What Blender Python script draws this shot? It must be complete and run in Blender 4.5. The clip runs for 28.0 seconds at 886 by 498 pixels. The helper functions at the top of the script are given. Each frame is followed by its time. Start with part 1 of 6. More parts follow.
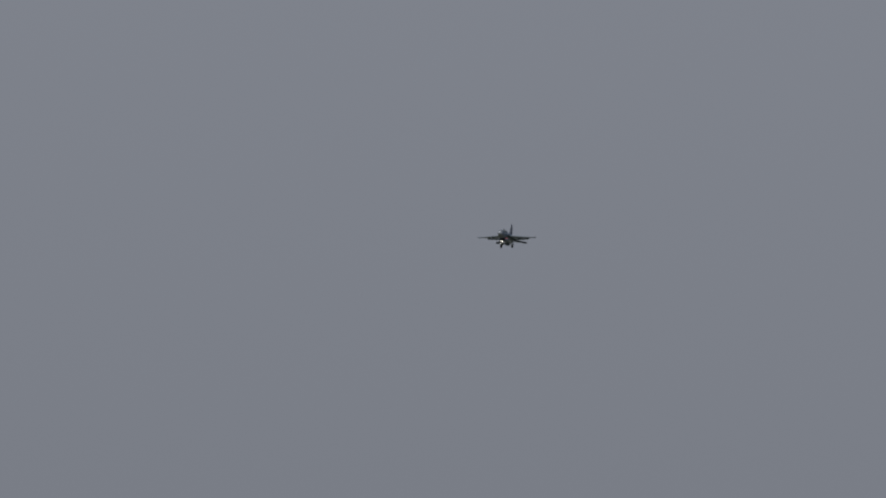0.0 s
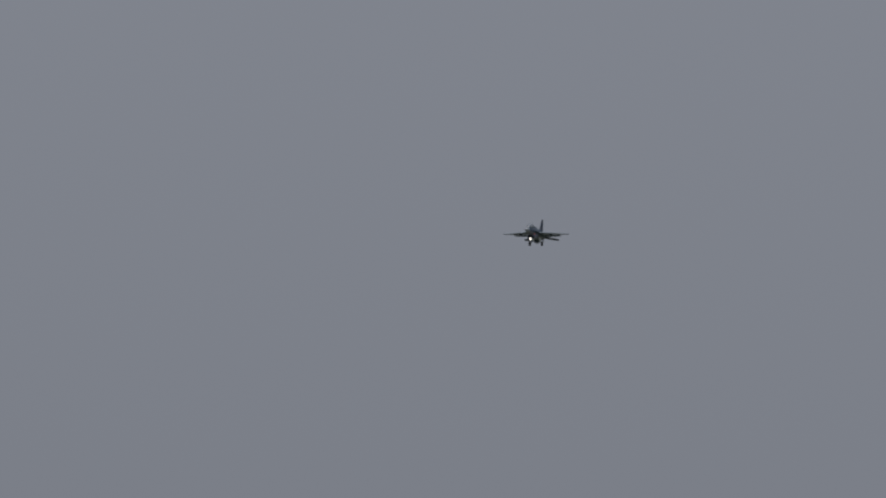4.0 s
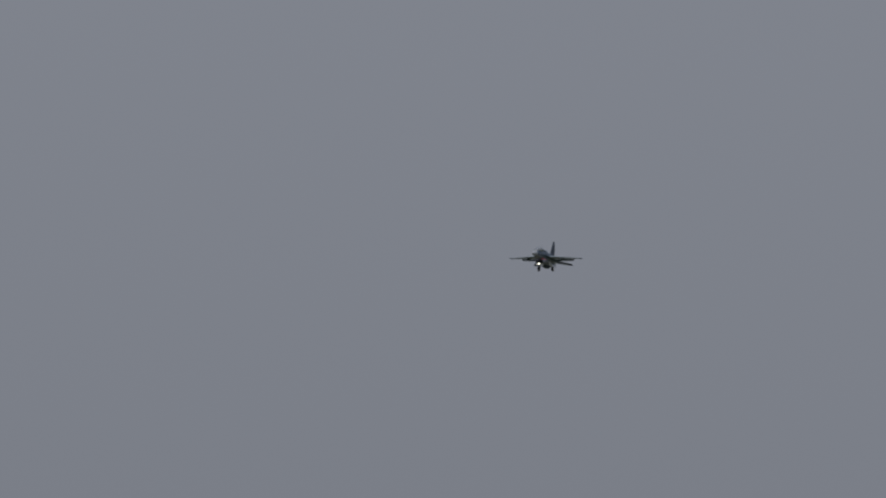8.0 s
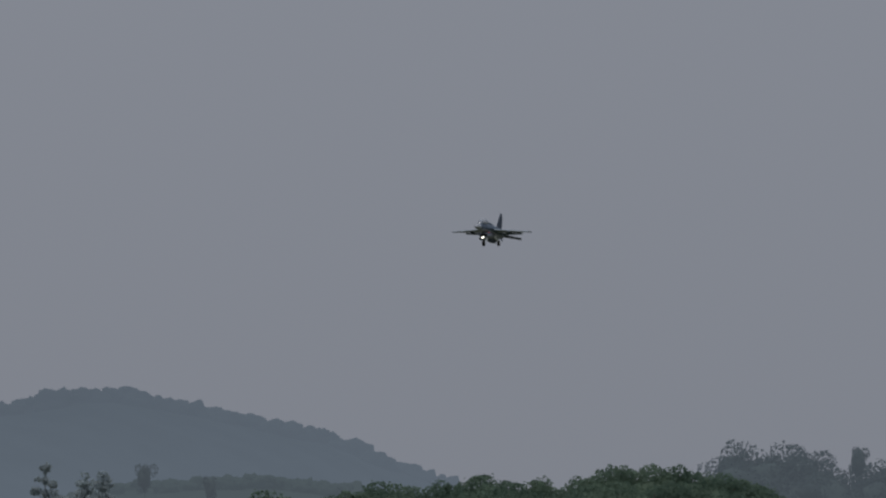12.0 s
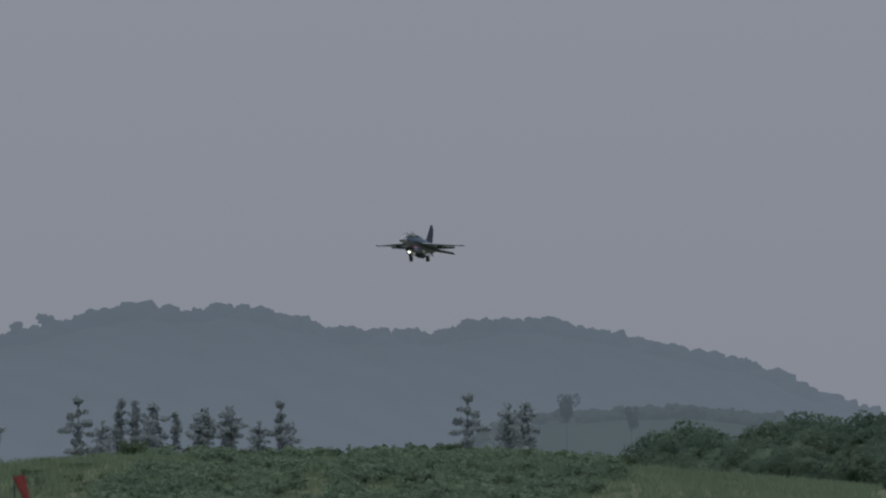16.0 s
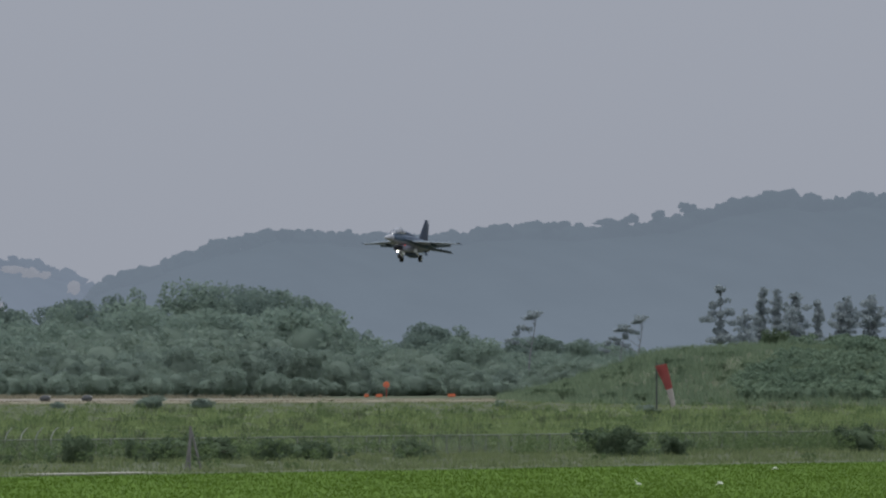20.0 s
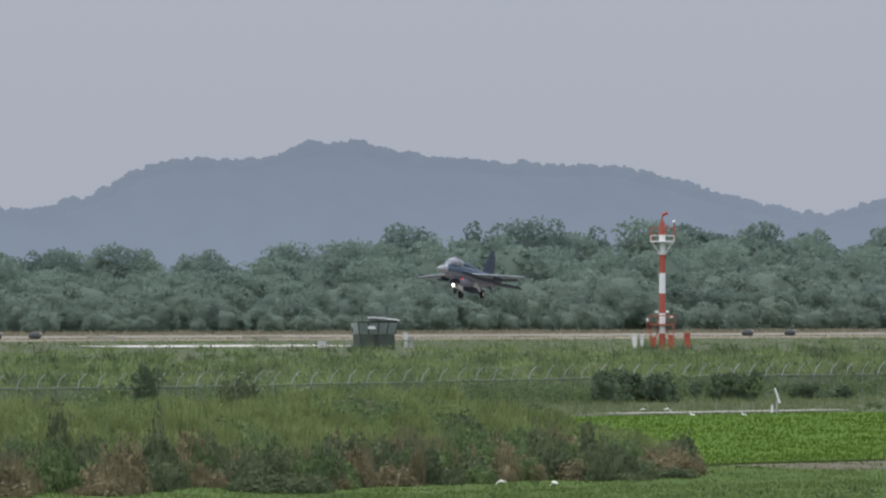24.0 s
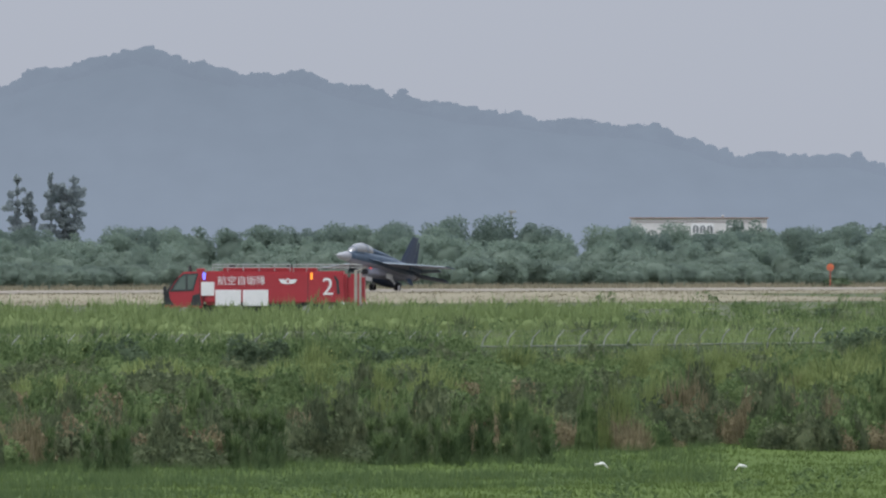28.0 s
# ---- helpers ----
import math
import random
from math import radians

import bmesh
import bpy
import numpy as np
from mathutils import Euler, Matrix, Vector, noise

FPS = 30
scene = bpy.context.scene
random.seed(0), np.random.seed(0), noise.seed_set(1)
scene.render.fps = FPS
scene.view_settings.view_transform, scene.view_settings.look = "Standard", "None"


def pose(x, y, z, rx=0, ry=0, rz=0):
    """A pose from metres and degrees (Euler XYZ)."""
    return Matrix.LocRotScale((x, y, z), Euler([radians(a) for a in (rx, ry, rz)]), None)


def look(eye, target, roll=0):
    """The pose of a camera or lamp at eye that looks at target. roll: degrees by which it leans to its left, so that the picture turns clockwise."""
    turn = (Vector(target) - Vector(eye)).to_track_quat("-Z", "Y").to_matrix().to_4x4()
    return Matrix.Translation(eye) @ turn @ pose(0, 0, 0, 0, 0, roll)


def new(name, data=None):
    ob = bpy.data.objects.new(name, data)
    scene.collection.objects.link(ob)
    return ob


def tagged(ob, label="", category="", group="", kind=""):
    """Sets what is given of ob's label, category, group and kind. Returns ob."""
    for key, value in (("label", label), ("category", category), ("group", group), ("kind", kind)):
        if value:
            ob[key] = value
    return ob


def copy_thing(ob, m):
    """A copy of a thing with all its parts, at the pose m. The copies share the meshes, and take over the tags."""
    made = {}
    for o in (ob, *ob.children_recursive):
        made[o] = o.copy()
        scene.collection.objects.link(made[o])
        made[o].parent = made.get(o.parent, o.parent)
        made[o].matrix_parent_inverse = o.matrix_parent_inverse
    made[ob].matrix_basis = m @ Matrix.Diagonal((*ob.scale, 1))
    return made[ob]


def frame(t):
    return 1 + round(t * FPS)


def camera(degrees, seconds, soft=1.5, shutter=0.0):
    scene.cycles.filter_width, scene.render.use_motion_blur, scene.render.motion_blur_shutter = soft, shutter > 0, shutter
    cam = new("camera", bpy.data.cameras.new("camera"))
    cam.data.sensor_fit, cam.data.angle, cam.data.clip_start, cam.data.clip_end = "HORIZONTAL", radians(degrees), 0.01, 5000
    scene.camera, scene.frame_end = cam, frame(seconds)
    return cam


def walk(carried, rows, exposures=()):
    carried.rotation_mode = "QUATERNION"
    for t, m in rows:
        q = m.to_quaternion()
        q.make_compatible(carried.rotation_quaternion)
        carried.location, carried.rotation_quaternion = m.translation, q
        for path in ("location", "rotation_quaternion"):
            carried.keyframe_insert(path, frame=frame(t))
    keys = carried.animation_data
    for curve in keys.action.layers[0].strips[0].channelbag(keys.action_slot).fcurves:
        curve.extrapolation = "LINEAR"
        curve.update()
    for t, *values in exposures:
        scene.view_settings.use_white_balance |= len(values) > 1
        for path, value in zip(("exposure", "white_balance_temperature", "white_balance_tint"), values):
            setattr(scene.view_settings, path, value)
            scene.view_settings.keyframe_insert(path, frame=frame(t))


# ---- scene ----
# ---------------------------------------------------------------- camera
# Plan: the tripod stands at the origin, z = 0 is the level of the fields at the fence. The runway, the fence and the
# bank all run parallel: s metres along the runway's line (outwards), d metres to its left side.
RUN = radians(23.86)
EYE = 5.0
JET_LINE = 572.0


def plan(s, d):
    return (s * math.sin(RUN) - d * math.cos(RUN), s * math.cos(RUN) + d * math.sin(RUN))


def polar(b, r):
    """A place at bearing b (milliradians to the right of north) and r metres from the tripod."""
    return (r * math.sin(b / 1000), r * math.cos(b / 1000))


def to_plan(x, y):
    return (x * math.sin(RUN) + y * math.cos(RUN), -x * math.cos(RUN) + y * math.sin(RUN))


cam = camera(2.851, 28.0, soft=2.3)
# seconds, turn to the left, tilt upwards
CAMERA_TURN = [
    (0, -13.908, 1.5803),
    (0.5, -13.7331, 1.5745),
    (1, -13.5454, 1.5757),
    (1.5, -13.3647, 1.572),
    (2, -13.1786, 1.5571),
    (2.5, -13.0655, 1.5201),
    (3, -12.9569, 1.4992),
    (3.5, -12.787, 1.4326),
    (5.5, -12.0962, 1.3001),
    (6, -11.8468, 1.2947),
    (6.5, -11.6611, 1.2843),
    (7, -11.5756, 1.278),
    (7.5, -11.4674, 1.2624),
    (8, -11.3128, 1.2466),
    (8.5, -11.1971, 1.2109),
    (9, -11.039, 1.1368),
    (9.5, -10.8716, 1.0968),
    (10, -10.7098, 1.055),
    (10.5, -10.6479, 1.015),
    (11, -10.5715, 0.9968),
    (11.5, -10.406, 0.9859),
    (12, -10.175, 0.9859),
    (12.5, -9.9822, 0.9859),
    (14.5, -9.402, 0.8804),
    (15, -9.2273, 0.8385),
    (15.5, -9.0036, 0.793),
    (16, -8.8163, 0.7603),
    (16.5, -8.618, 0.7148),
    (17, -8.4107, 0.6803),
    (17.5, -8.196, 0.6494),
    (18, -7.9195, 0.6112),
    (18.5, -7.5721, 0.5511),
    (19, -7.3448, 0.4966),
    (19.5, -7.101, 0.4402),
    (20, -6.75, 0.402),
    (20.5, -6.4772, 0.3674),
    (22.5, -5.0348, 0.3001),
    (23, -4.6582, 0.2765),
    (23.5, -4.2071, 0.2237),
    (24, -3.7415, 0.1873),
    (24.5, -3.3995, 0.1582),
    (25, -3.0321, 0.1437),
    (25.5, -2.5556, 0.1291),
    (26, -2.0918, 0.1128),
    (26.5, -1.6061, 0.0964),
    (27, -1.1477, 0.0791),
    (27.5, -0.6093, 0.0537),
    (28, 0.0, 0.0255),
]

walk(cam, [(t, pose(0, 0, EYE, 90 + p, 0, y)) for t, y, p in CAMERA_TURN],
     exposures=[(0, -1.14), (3, -1.09), (8, -1.09), (10, -1.07), (11, -1.02), (12, -0.98), (14.5, -0.92), (16, -0.81), (17, -0.68), (18.5, -0.54), (20, -0.38), (22.5, -0.25),
                (23.5, -0.13), (25, 0.0), (27, 0.0), (28, 0.05)])

# ---------------------------------------------------------------- light
SUN_UP, SUN_TURN = 72, 215
world = bpy.data.worlds.new("overcast_sky")
scene.world = world
world.use_nodes = True
wn, wl = world.node_tree.nodes, world.node_tree.links
bg = wn["Background"]
sky = wn.new("ShaderNodeTexSky")
sky.sky_type, sky.sun_disc = "NISHITA", False
sky.sun_elevation, sky.sun_rotation = radians(SUN_UP), radians(SUN_TURN)
sky.air_density, sky.dust_density = 1.0, 6.0
dim = wn.new("ShaderNodeMixRGB")
dim.blend_type, dim.inputs[0].default_value = "MULTIPLY", 1.0
dim.inputs[2].default_value = (0.1, 0.1, 0.1, 1)
wl.new(sky.outputs[0], dim.inputs[1])
cloud = wn.new("ShaderNodeMixRGB")
cloud.inputs[0].default_value = 0.92
cloud.inputs[2].default_value = (0.442, 0.474, 0.552, 1)
wl.new(dim.outputs[0], cloud.inputs[1])
# an overcast sky is about three times as bright overhead as at the horizon
way = wn.new("ShaderNodeTexCoord")
axes = wn.new("ShaderNodeSeparateXYZ")
wl.new(way.outputs["Generated"], axes.inputs[0])
rise = wn.new("ShaderNodeMath")
rise.operation, rise.use_clamp = "MULTIPLY_ADD", False
rise.inputs[1].default_value, rise.inputs[2].default_value = 2.6, 1.0
wl.new(axes.outputs["Z"], rise.inputs[0])
floor_ = wn.new("ShaderNodeMath")
floor_.operation, floor_.inputs[1].default_value = "MAXIMUM", 0.9
wl.new(rise.outputs[0], floor_.inputs[0])
wl.new(cloud.outputs[0], bg.inputs[0])
wl.new(floor_.outputs[0], bg.inputs[1])
lamp = bpy.data.lights.new("sun", "SUN")
lamp.energy, lamp.angle, lamp.color = 1.5, radians(18), (1.0, 0.97, 0.92)
sun = new("sun", lamp)
sun.matrix_basis = look(Vector((math.sin(radians(SUN_TURN)), math.cos(radians(SUN_TURN)), math.tan(radians(SUN_UP)))) * 100, (0, 0, 0))


# ---------------------------------------------------------------- materials
def mat(name, a, b, scale=1.0, rough=0.8, metal=0.0, bump=0.0, fine=None, island=0.0, each=0.0, glow=None, spec=0.3, stretch=(1, 1, 1), thin=0.0):
    """Two colours mixed by a coarse and a fine noise; island and each add spread between pieces and between copies."""
    m = bpy.data.materials.new(name)
    m.use_nodes = True
    n, l = m.node_tree.nodes, m.node_tree.links
    p = n["Principled BSDF"]
    p.inputs["Roughness"].default_value, p.inputs["Metallic"].default_value = rough, metal
    p.inputs["Specular IOR Level"].default_value = spec
    co = n.new("ShaderNodeTexCoord")
    mp = n.new("ShaderNodeMapping")
    mp.inputs["Scale"].default_value = stretch
    l.new(co.outputs["Object"], mp.inputs[0])
    n1 = n.new("ShaderNodeTexNoise")
    n1.inputs["Scale"].default_value, n1.inputs["Detail"].default_value = scale, 4
    n2 = n.new("ShaderNodeTexNoise")
    n2.inputs["Scale"].default_value, n2.inputs["Detail"].default_value = fine or scale * 9, 3
    for k in (n1, n2):
        l.new(mp.outputs[0], k.inputs[0])
    add = n.new("ShaderNodeMath")
    add.operation = "MULTIPLY_ADD"
    add.inputs[1].default_value = 0.45
    l.new(n2.outputs[0], add.inputs[0])
    mul = n.new("ShaderNodeMath")
    mul.operation, mul.inputs[1].default_value = "MULTIPLY", 0.6
    l.new(n1.outputs[0], mul.inputs[0])
    l.new(mul.outputs[0], add.inputs[2])
    last = add.outputs[0]
    for weight, node, out in ((island, "ShaderNodeNewGeometry", "Random Per Island"), (each, "ShaderNodeObjectInfo", "Random")):
        if weight:
            g = n.new(node)
            k = n.new("ShaderNodeMath")
            k.operation, k.inputs[1].default_value = "MULTIPLY_ADD", weight
            l.new(g.outputs[out], k.inputs[0])
            sh = n.new("ShaderNodeMath")
            sh.operation, sh.inputs[1].default_value = "SUBTRACT", weight / 2
            l.new(last, sh.inputs[0])
            l.new(sh.outputs[0], k.inputs[2])
            last = k.outputs[0]
    ramp = n.new("ShaderNodeValToRGB")
    ramp.color_ramp.elements[0].position, ramp.color_ramp.elements[1].position = 0.32, 0.72
    ramp.color_ramp.elements[0].color, ramp.color_ramp.elements[1].color = (*a, 1), (*b, 1)
    l.new(last, ramp.inputs[0])
    l.new(ramp.outputs[0], p.inputs["Base Color"])
    if bump:
        bp = n.new("ShaderNodeBump")
        bp.inputs["Strength"].default_value, bp.inputs["Distance"].default_value = min(bump, 1.0), 0.05 * max(1.0, bump)
        l.new(n2.outputs[0], bp.inputs["Height"])
        l.new(bp.outputs[0], p.inputs["Normal"])
    if glow:
        p.inputs["Emission Color"].default_value, p.inputs["Emission Strength"].default_value = (*glow[0], 1), glow[1]
    if thin:
        # leaves let light through from behind
        tr = n.new("ShaderNodeBsdfTranslucent")
        mx = n.new("ShaderNodeMixShader")
        mx.inputs[0].default_value = thin
        l.new(ramp.outputs[0], tr.inputs[0])
        l.new(p.outputs[0], mx.inputs[1])
        l.new(tr.outputs[0], mx.inputs[2])
        l.new(mx.outputs[0], n["Material Output"].inputs[0])
    return m


M = {
    "meadow": mat("meadow_soil", (0.072, 0.084, 0.052), (0.104, 0.118, 0.072), 0.05, 0.95, bump=0.3, fine=1.2, spec=0.08),
    "rice": mat("rice_crop", (0.065, 0.116, 0.016), (0.085, 0.146, 0.023), 0.03, 0.9, fine=0.8, bump=0.1, spec=0.03),
    "near_grass": mat("mown_grass", (0.057, 0.095, 0.025), (0.095, 0.137, 0.037), 0.06, 0.9, fine=1.0, bump=0.2, spec=0.05),
    "soil": mat("bare_soil", (0.078, 0.069, 0.041), (0.147, 0.125, 0.083), 0.3, 0.95, bump=0.4),
    "dry": mat("dry_verge", (0.172, 0.160, 0.112), (0.262, 0.240, 0.172), 0.02, 0.95, fine=0.5, bump=0.3, spec=0.05),
    "asphalt": mat("runway_asphalt", (0.17, 0.155, 0.13), (0.27, 0.245, 0.20), 0.05, 0.9, fine=2.0, spec=0.1),
    "concrete": mat("concrete_edge", (0.27, 0.26, 0.22), (0.42, 0.40, 0.35), 0.3, 0.85, bump=0.2),
    "pale_concrete": mat("weathered_concrete", (0.42, 0.40, 0.36), (0.56, 0.54, 0.49), 0.3, 0.85, bump=0.2),
    "line": mat("runway_paint", (0.25, 0.23, 0.19), (0.36, 0.335, 0.285), 0.05, 0.85, spec=0.05),
    "blade": mat("meadow_blade", (0.121, 0.169, 0.067), (0.217, 0.272, 0.111), 0.045, 0.7, island=0.16, fine=0.4, thin=0.4, spec=0.08),
    "dry_blade": mat("half_dry_blade", (0.19, 0.18, 0.12), (0.30, 0.27, 0.195), 0.03, 0.85, island=0.2, fine=0.4, thin=0.3, spec=0.08),
    "weed": mat("weed_blade", (0.100, 0.139, 0.064), (0.243, 0.283, 0.132), 0.3, 0.7, island=0.15, fine=0.9, thin=0.35, spec=0.08),
    "dark_stalk": mat("tall_stalk_leaf", (0.056, 0.090, 0.042), (0.124, 0.172, 0.080), 0.5, 0.8, island=0.3, fine=2, thin=0.4, spec=0.04),
    "stalk": mat("tall_weed_leaf", (0.072, 0.112, 0.050), (0.150, 0.205, 0.090), 0.5, 0.8, island=0.25, fine=2, thin=0.4, spec=0.04),
    "straw_pale": mat("dry_stem", (0.26, 0.22, 0.15), (0.40, 0.34, 0.25), 0.5, 0.85, island=0.3, thin=0.2, spec=0.05),
    "yellow": mat("yellow_flower", (0.50, 0.48, 0.10), (0.62, 0.60, 0.22), 1.0, 0.7, thin=0.3),
    "rice_blade": mat("rice_blade", (0.078, 0.130, 0.020), (0.095, 0.153, 0.026), 0.03, 0.9, island=0.05, fine=0.5, thin=0.35, spec=0.03),
    "field_blade": mat("field_blade", (0.069, 0.108, 0.030), (0.125, 0.168, 0.055), 0.08, 0.8, island=0.2, fine=0.5, thin=0.3, spec=0.05),
    # both windbreak leaf colours are lightened and greyed to paint in haze
    "leaf": mat("haze_tinted_leaf", (0.155, 0.206, 0.177), (0.217, 0.283, 0.227), 0.16, 0.9, island=0.10, each=0.5, fine=1.0, thin=0.55, spec=0.03),
    "haze_tinted_shrub_leaf": mat("haze_tinted_shrub_leaf", (0.173, 0.224, 0.187), (0.224, 0.285, 0.227), 0.16, 0.9, island=0.10, each=0.4, fine=1.0, thin=0.55, spec=0.03),
    "dark_leaf": mat("dark_leaf", (0.068, 0.099, 0.060), (0.127, 0.172, 0.101), 0.4, 0.85, island=0.2, each=0.2, fine=2, thin=0.4, spec=0.03),
    # needle and far_bark are paled and blued: distance haze painted into the base colour
    "needle": mat("haze_tinted_needle", (0.255, 0.300, 0.312), (0.335, 0.382, 0.392), 0.4, 0.9, island=0.2, each=0.2, fine=2, thin=0.6, spec=0.03),
    "far_bark": mat("haze_tinted_bark", (0.14, 0.15, 0.16), (0.20, 0.21, 0.22), 1.5, 0.9, stretch=(1, 1, 0.3)),
    "grey_timber": mat("weathered_timber", (0.11, 0.11, 0.105), (0.19, 0.185, 0.175), 1.5, 0.9, bump=0.3, stretch=(1, 1, 0.2)),
    "bark": mat("grey_bark", (0.05, 0.04, 0.03), (0.12, 0.10, 0.08), 1.5, 0.9, bump=0.4, stretch=(1, 1, 0.3)),
    # hills and rise emit a blue-grey glow that paints the haze over them
    "hill": mat("haze_glow_wood", (0.004, 0.006, 0.006), (0.007, 0.009, 0.009), 0.012, 1.0, fine=0.12, island=0.25, spec=0.0, glow=((0.196, 0.242, 0.303), 1.0)),
    "hill_pale": mat("pale_haze_glow_wood", (0.004, 0.006, 0.006), (0.007, 0.009, 0.009), 0.012, 1.0, fine=0.12, island=0.25, spec=0.0, glow=((0.228, 0.275, 0.354), 1.0)),
    "rise": mat("haze_glow_rise", (0.010, 0.015, 0.013), (0.017, 0.023, 0.019), 0.02, 1.0, spec=0.0, glow=((0.124, 0.156, 0.184), 1.0)),
    # far crowns and trunks glow faintly: distance haze painted as emission
    "far_wood": mat("haze_glow_leaf", (0.016, 0.022, 0.020), (0.030, 0.040, 0.036), 0.1, 1.0, island=0.3, spec=0.0, glow=((0.100, 0.122, 0.148), 1.0)),
    # the rock's pale hazy brightness is emitted, its base stays nearly black
    "rock": mat("haze_glow_rock", (0.012, 0.013, 0.014), (0.022, 0.023, 0.024), 0.05, 1.0, spec=0.0, glow=((0.315, 0.340, 0.400), 1.0)),
    "jet_blue": mat("camouflage_blue", (0.026, 0.044, 0.072), (0.056, 0.092, 0.132), 0.35, 0.5, fine=3, spec=0.3),
    "jet_navy": mat("navy_blue", (0.022, 0.034, 0.058), (0.038, 0.055, 0.086), 0.35, 0.55, fine=3, spec=0.25),
    # mound grass colour carries painted haze: paler and bluer than the meadow
    "mound_leaf": mat("haze_tinted_mound_leaf", (0.133, 0.185, 0.117), (0.209, 0.268, 0.164), 0.1, 0.8, island=0.25, fine=1.0, thin=0.45, spec=0.05),
    "lush": mat("lush_blade", (0.155, 0.215, 0.082), (0.245, 0.310, 0.128), 0.1, 0.7, island=0.15, fine=0.6, thin=0.4, spec=0.08),
    "fence_steel": mat("dull_fence_steel", (0.25, 0.265, 0.245), (0.40, 0.415, 0.39), 2.0, 0.75, each=0.5),
    "lump_light": mat("light_weeds", (0.104, 0.142, 0.054), (0.279, 0.335, 0.135), 0.7, 0.9, island=0.25, fine=4, bump=0.3, thin=0.4, spec=0.04),
    "lump_green": mat("green_weeds", (0.059, 0.098, 0.042), (0.197, 0.264, 0.114), 0.9, 0.9, island=0.25, fine=5, bump=0.3, thin=0.4, spec=0.04),
    "lump_dark": mat("dark_weeds", (0.057, 0.078, 0.045), (0.170, 0.201, 0.110), 1.1, 0.9, island=0.25, fine=5, bump=0.3, thin=0.4, spec=0.04),
    "lump_brown": mat("withered_weeds", (0.116, 0.104, 0.060), (0.296, 0.258, 0.160), 0.9, 0.9, island=0.4, fine=5, bump=0.2, thin=0.4, spec=0.04),
    # pale colour stands in for the sky's sheen on the drooped wing edges
    "jet_sheen": mat("sky_sheen_edge", (0.15, 0.18, 0.21), (0.20, 0.24, 0.27), 1.0, 0.45, spec=0.35),
    # haze over the mound's bushes is painted into this leaf colour
    "mound_bush": mat("haze_tinted_bush_leaf", (0.106, 0.156, 0.110), (0.174, 0.235, 0.156), 0.1, 0.85, island=0.2, fine=1.0, thin=0.45, spec=0.03),
    "lump_meadow": mat("meadow_clump", (0.160, 0.216, 0.090), (0.236, 0.300, 0.128), 0.5, 0.9, island=0.12, fine=3, bump=0.4, thin=0.3, spec=0.04),
    "dome": mat("grey_cover", (0.042, 0.046, 0.048), (0.066, 0.070, 0.070), 2.0, 0.7),
    "wood_leaf": mat("tall_wood_leaf", (0.090, 0.134, 0.099), (0.145, 0.198, 0.139), 0.16, 0.9, island=0.15, each=0.3, fine=1.0, thin=0.5, spec=0.03),
    "jet_grey": mat("radome_grey", (0.27, 0.28, 0.30), (0.33, 0.34, 0.36), 1.0, 0.5),
    "jet_under": mat("underside_grey_blue", (0.17, 0.175, 0.215), (0.23, 0.235, 0.28), 0.5, 0.5, fine=3, spec=0.3),
    "jet_dark": mat("intake_black", (0.012, 0.013, 0.016), (0.02, 0.022, 0.026), 2.0, 0.6),
    "nozzle": mat("burnt_metal", (0.06, 0.055, 0.05), (0.14, 0.13, 0.12), 2.0, 0.4, metal=0.8),
    "gear": mat("gear_white", (0.55, 0.55, 0.54), (0.7, 0.7, 0.69), 3.0, 0.4),
    "tyre": mat("tyre_rubber", (0.015, 0.015, 0.015), (0.03, 0.03, 0.03), 5.0, 0.8),
    "canopy": mat("tinted_canopy", (0.20, 0.21, 0.22), (0.27, 0.28, 0.29), 2.0, 0.12, metal=0.5, spec=0.9),
    "lamp": mat("landing_light", (1, 0.95, 0.85), (1, 0.95, 0.85), 1.0, 0.3, glow=((1.0, 0.93, 0.82), 9.0)),
    "red_lamp": mat("red_beacon", (0.6, 0.03, 0.02), (0.6, 0.03, 0.02), 1.0, 0.3, glow=((1.0, 0.06, 0.04), 1.6)),
    "fire_red": mat("fire_truck_red", (0.335, 0.034, 0.044), (0.40, 0.044, 0.055), 0.6, 0.4, spec=0.4),
    "white": mat("white_paint", (0.70, 0.70, 0.69), (0.80, 0.80, 0.79), 2.0, 0.5),
    "mast_red": mat("signal_red", (0.34, 0.075, 0.05), (0.43, 0.115, 0.075), 1.2, 0.6),
    "board": mat("orange_board", (0.496, 0.115, 0.052), (0.576, 0.172, 0.078), 1.2, 0.5),
    "steel": mat("galvanised_steel", (0.30, 0.31, 0.30), (0.42, 0.43, 0.42), 2.0, 0.6, metal=0.1),
    "old_steel": mat("weathered_steel", (0.13, 0.15, 0.115), (0.20, 0.22, 0.175), 2.0, 0.8),
    "window": mat("dark_glass", (0.03, 0.04, 0.045), (0.05, 0.06, 0.065), 1.0, 0.1, spec=0.6),
    "dim_pane": mat("curtained_glass", (0.20, 0.215, 0.225), (0.30, 0.315, 0.32), 1.5, 0.2, spec=0.5),
    "cab_glass": mat("greenish_cab_glass", (0.09, 0.125, 0.11), (0.14, 0.18, 0.16), 1.5, 0.2, spec=0.5),
    "pane": mat("pale_green_glass", (0.40, 0.49, 0.47), (0.54, 0.62, 0.58), 1.5, 0.15, spec=0.6),
    "cabin": mat("olive_cabin", (0.045, 0.06, 0.045), (0.075, 0.095, 0.075), 1.5, 0.6),
    "dark_box": mat("weathered_black", (0.03, 0.033, 0.035), (0.06, 0.065, 0.065), 2.0, 0.7),
    "wall": mat("pale_render", (0.62, 0.60, 0.58), (0.73, 0.71, 0.69), 0.3, 0.85),
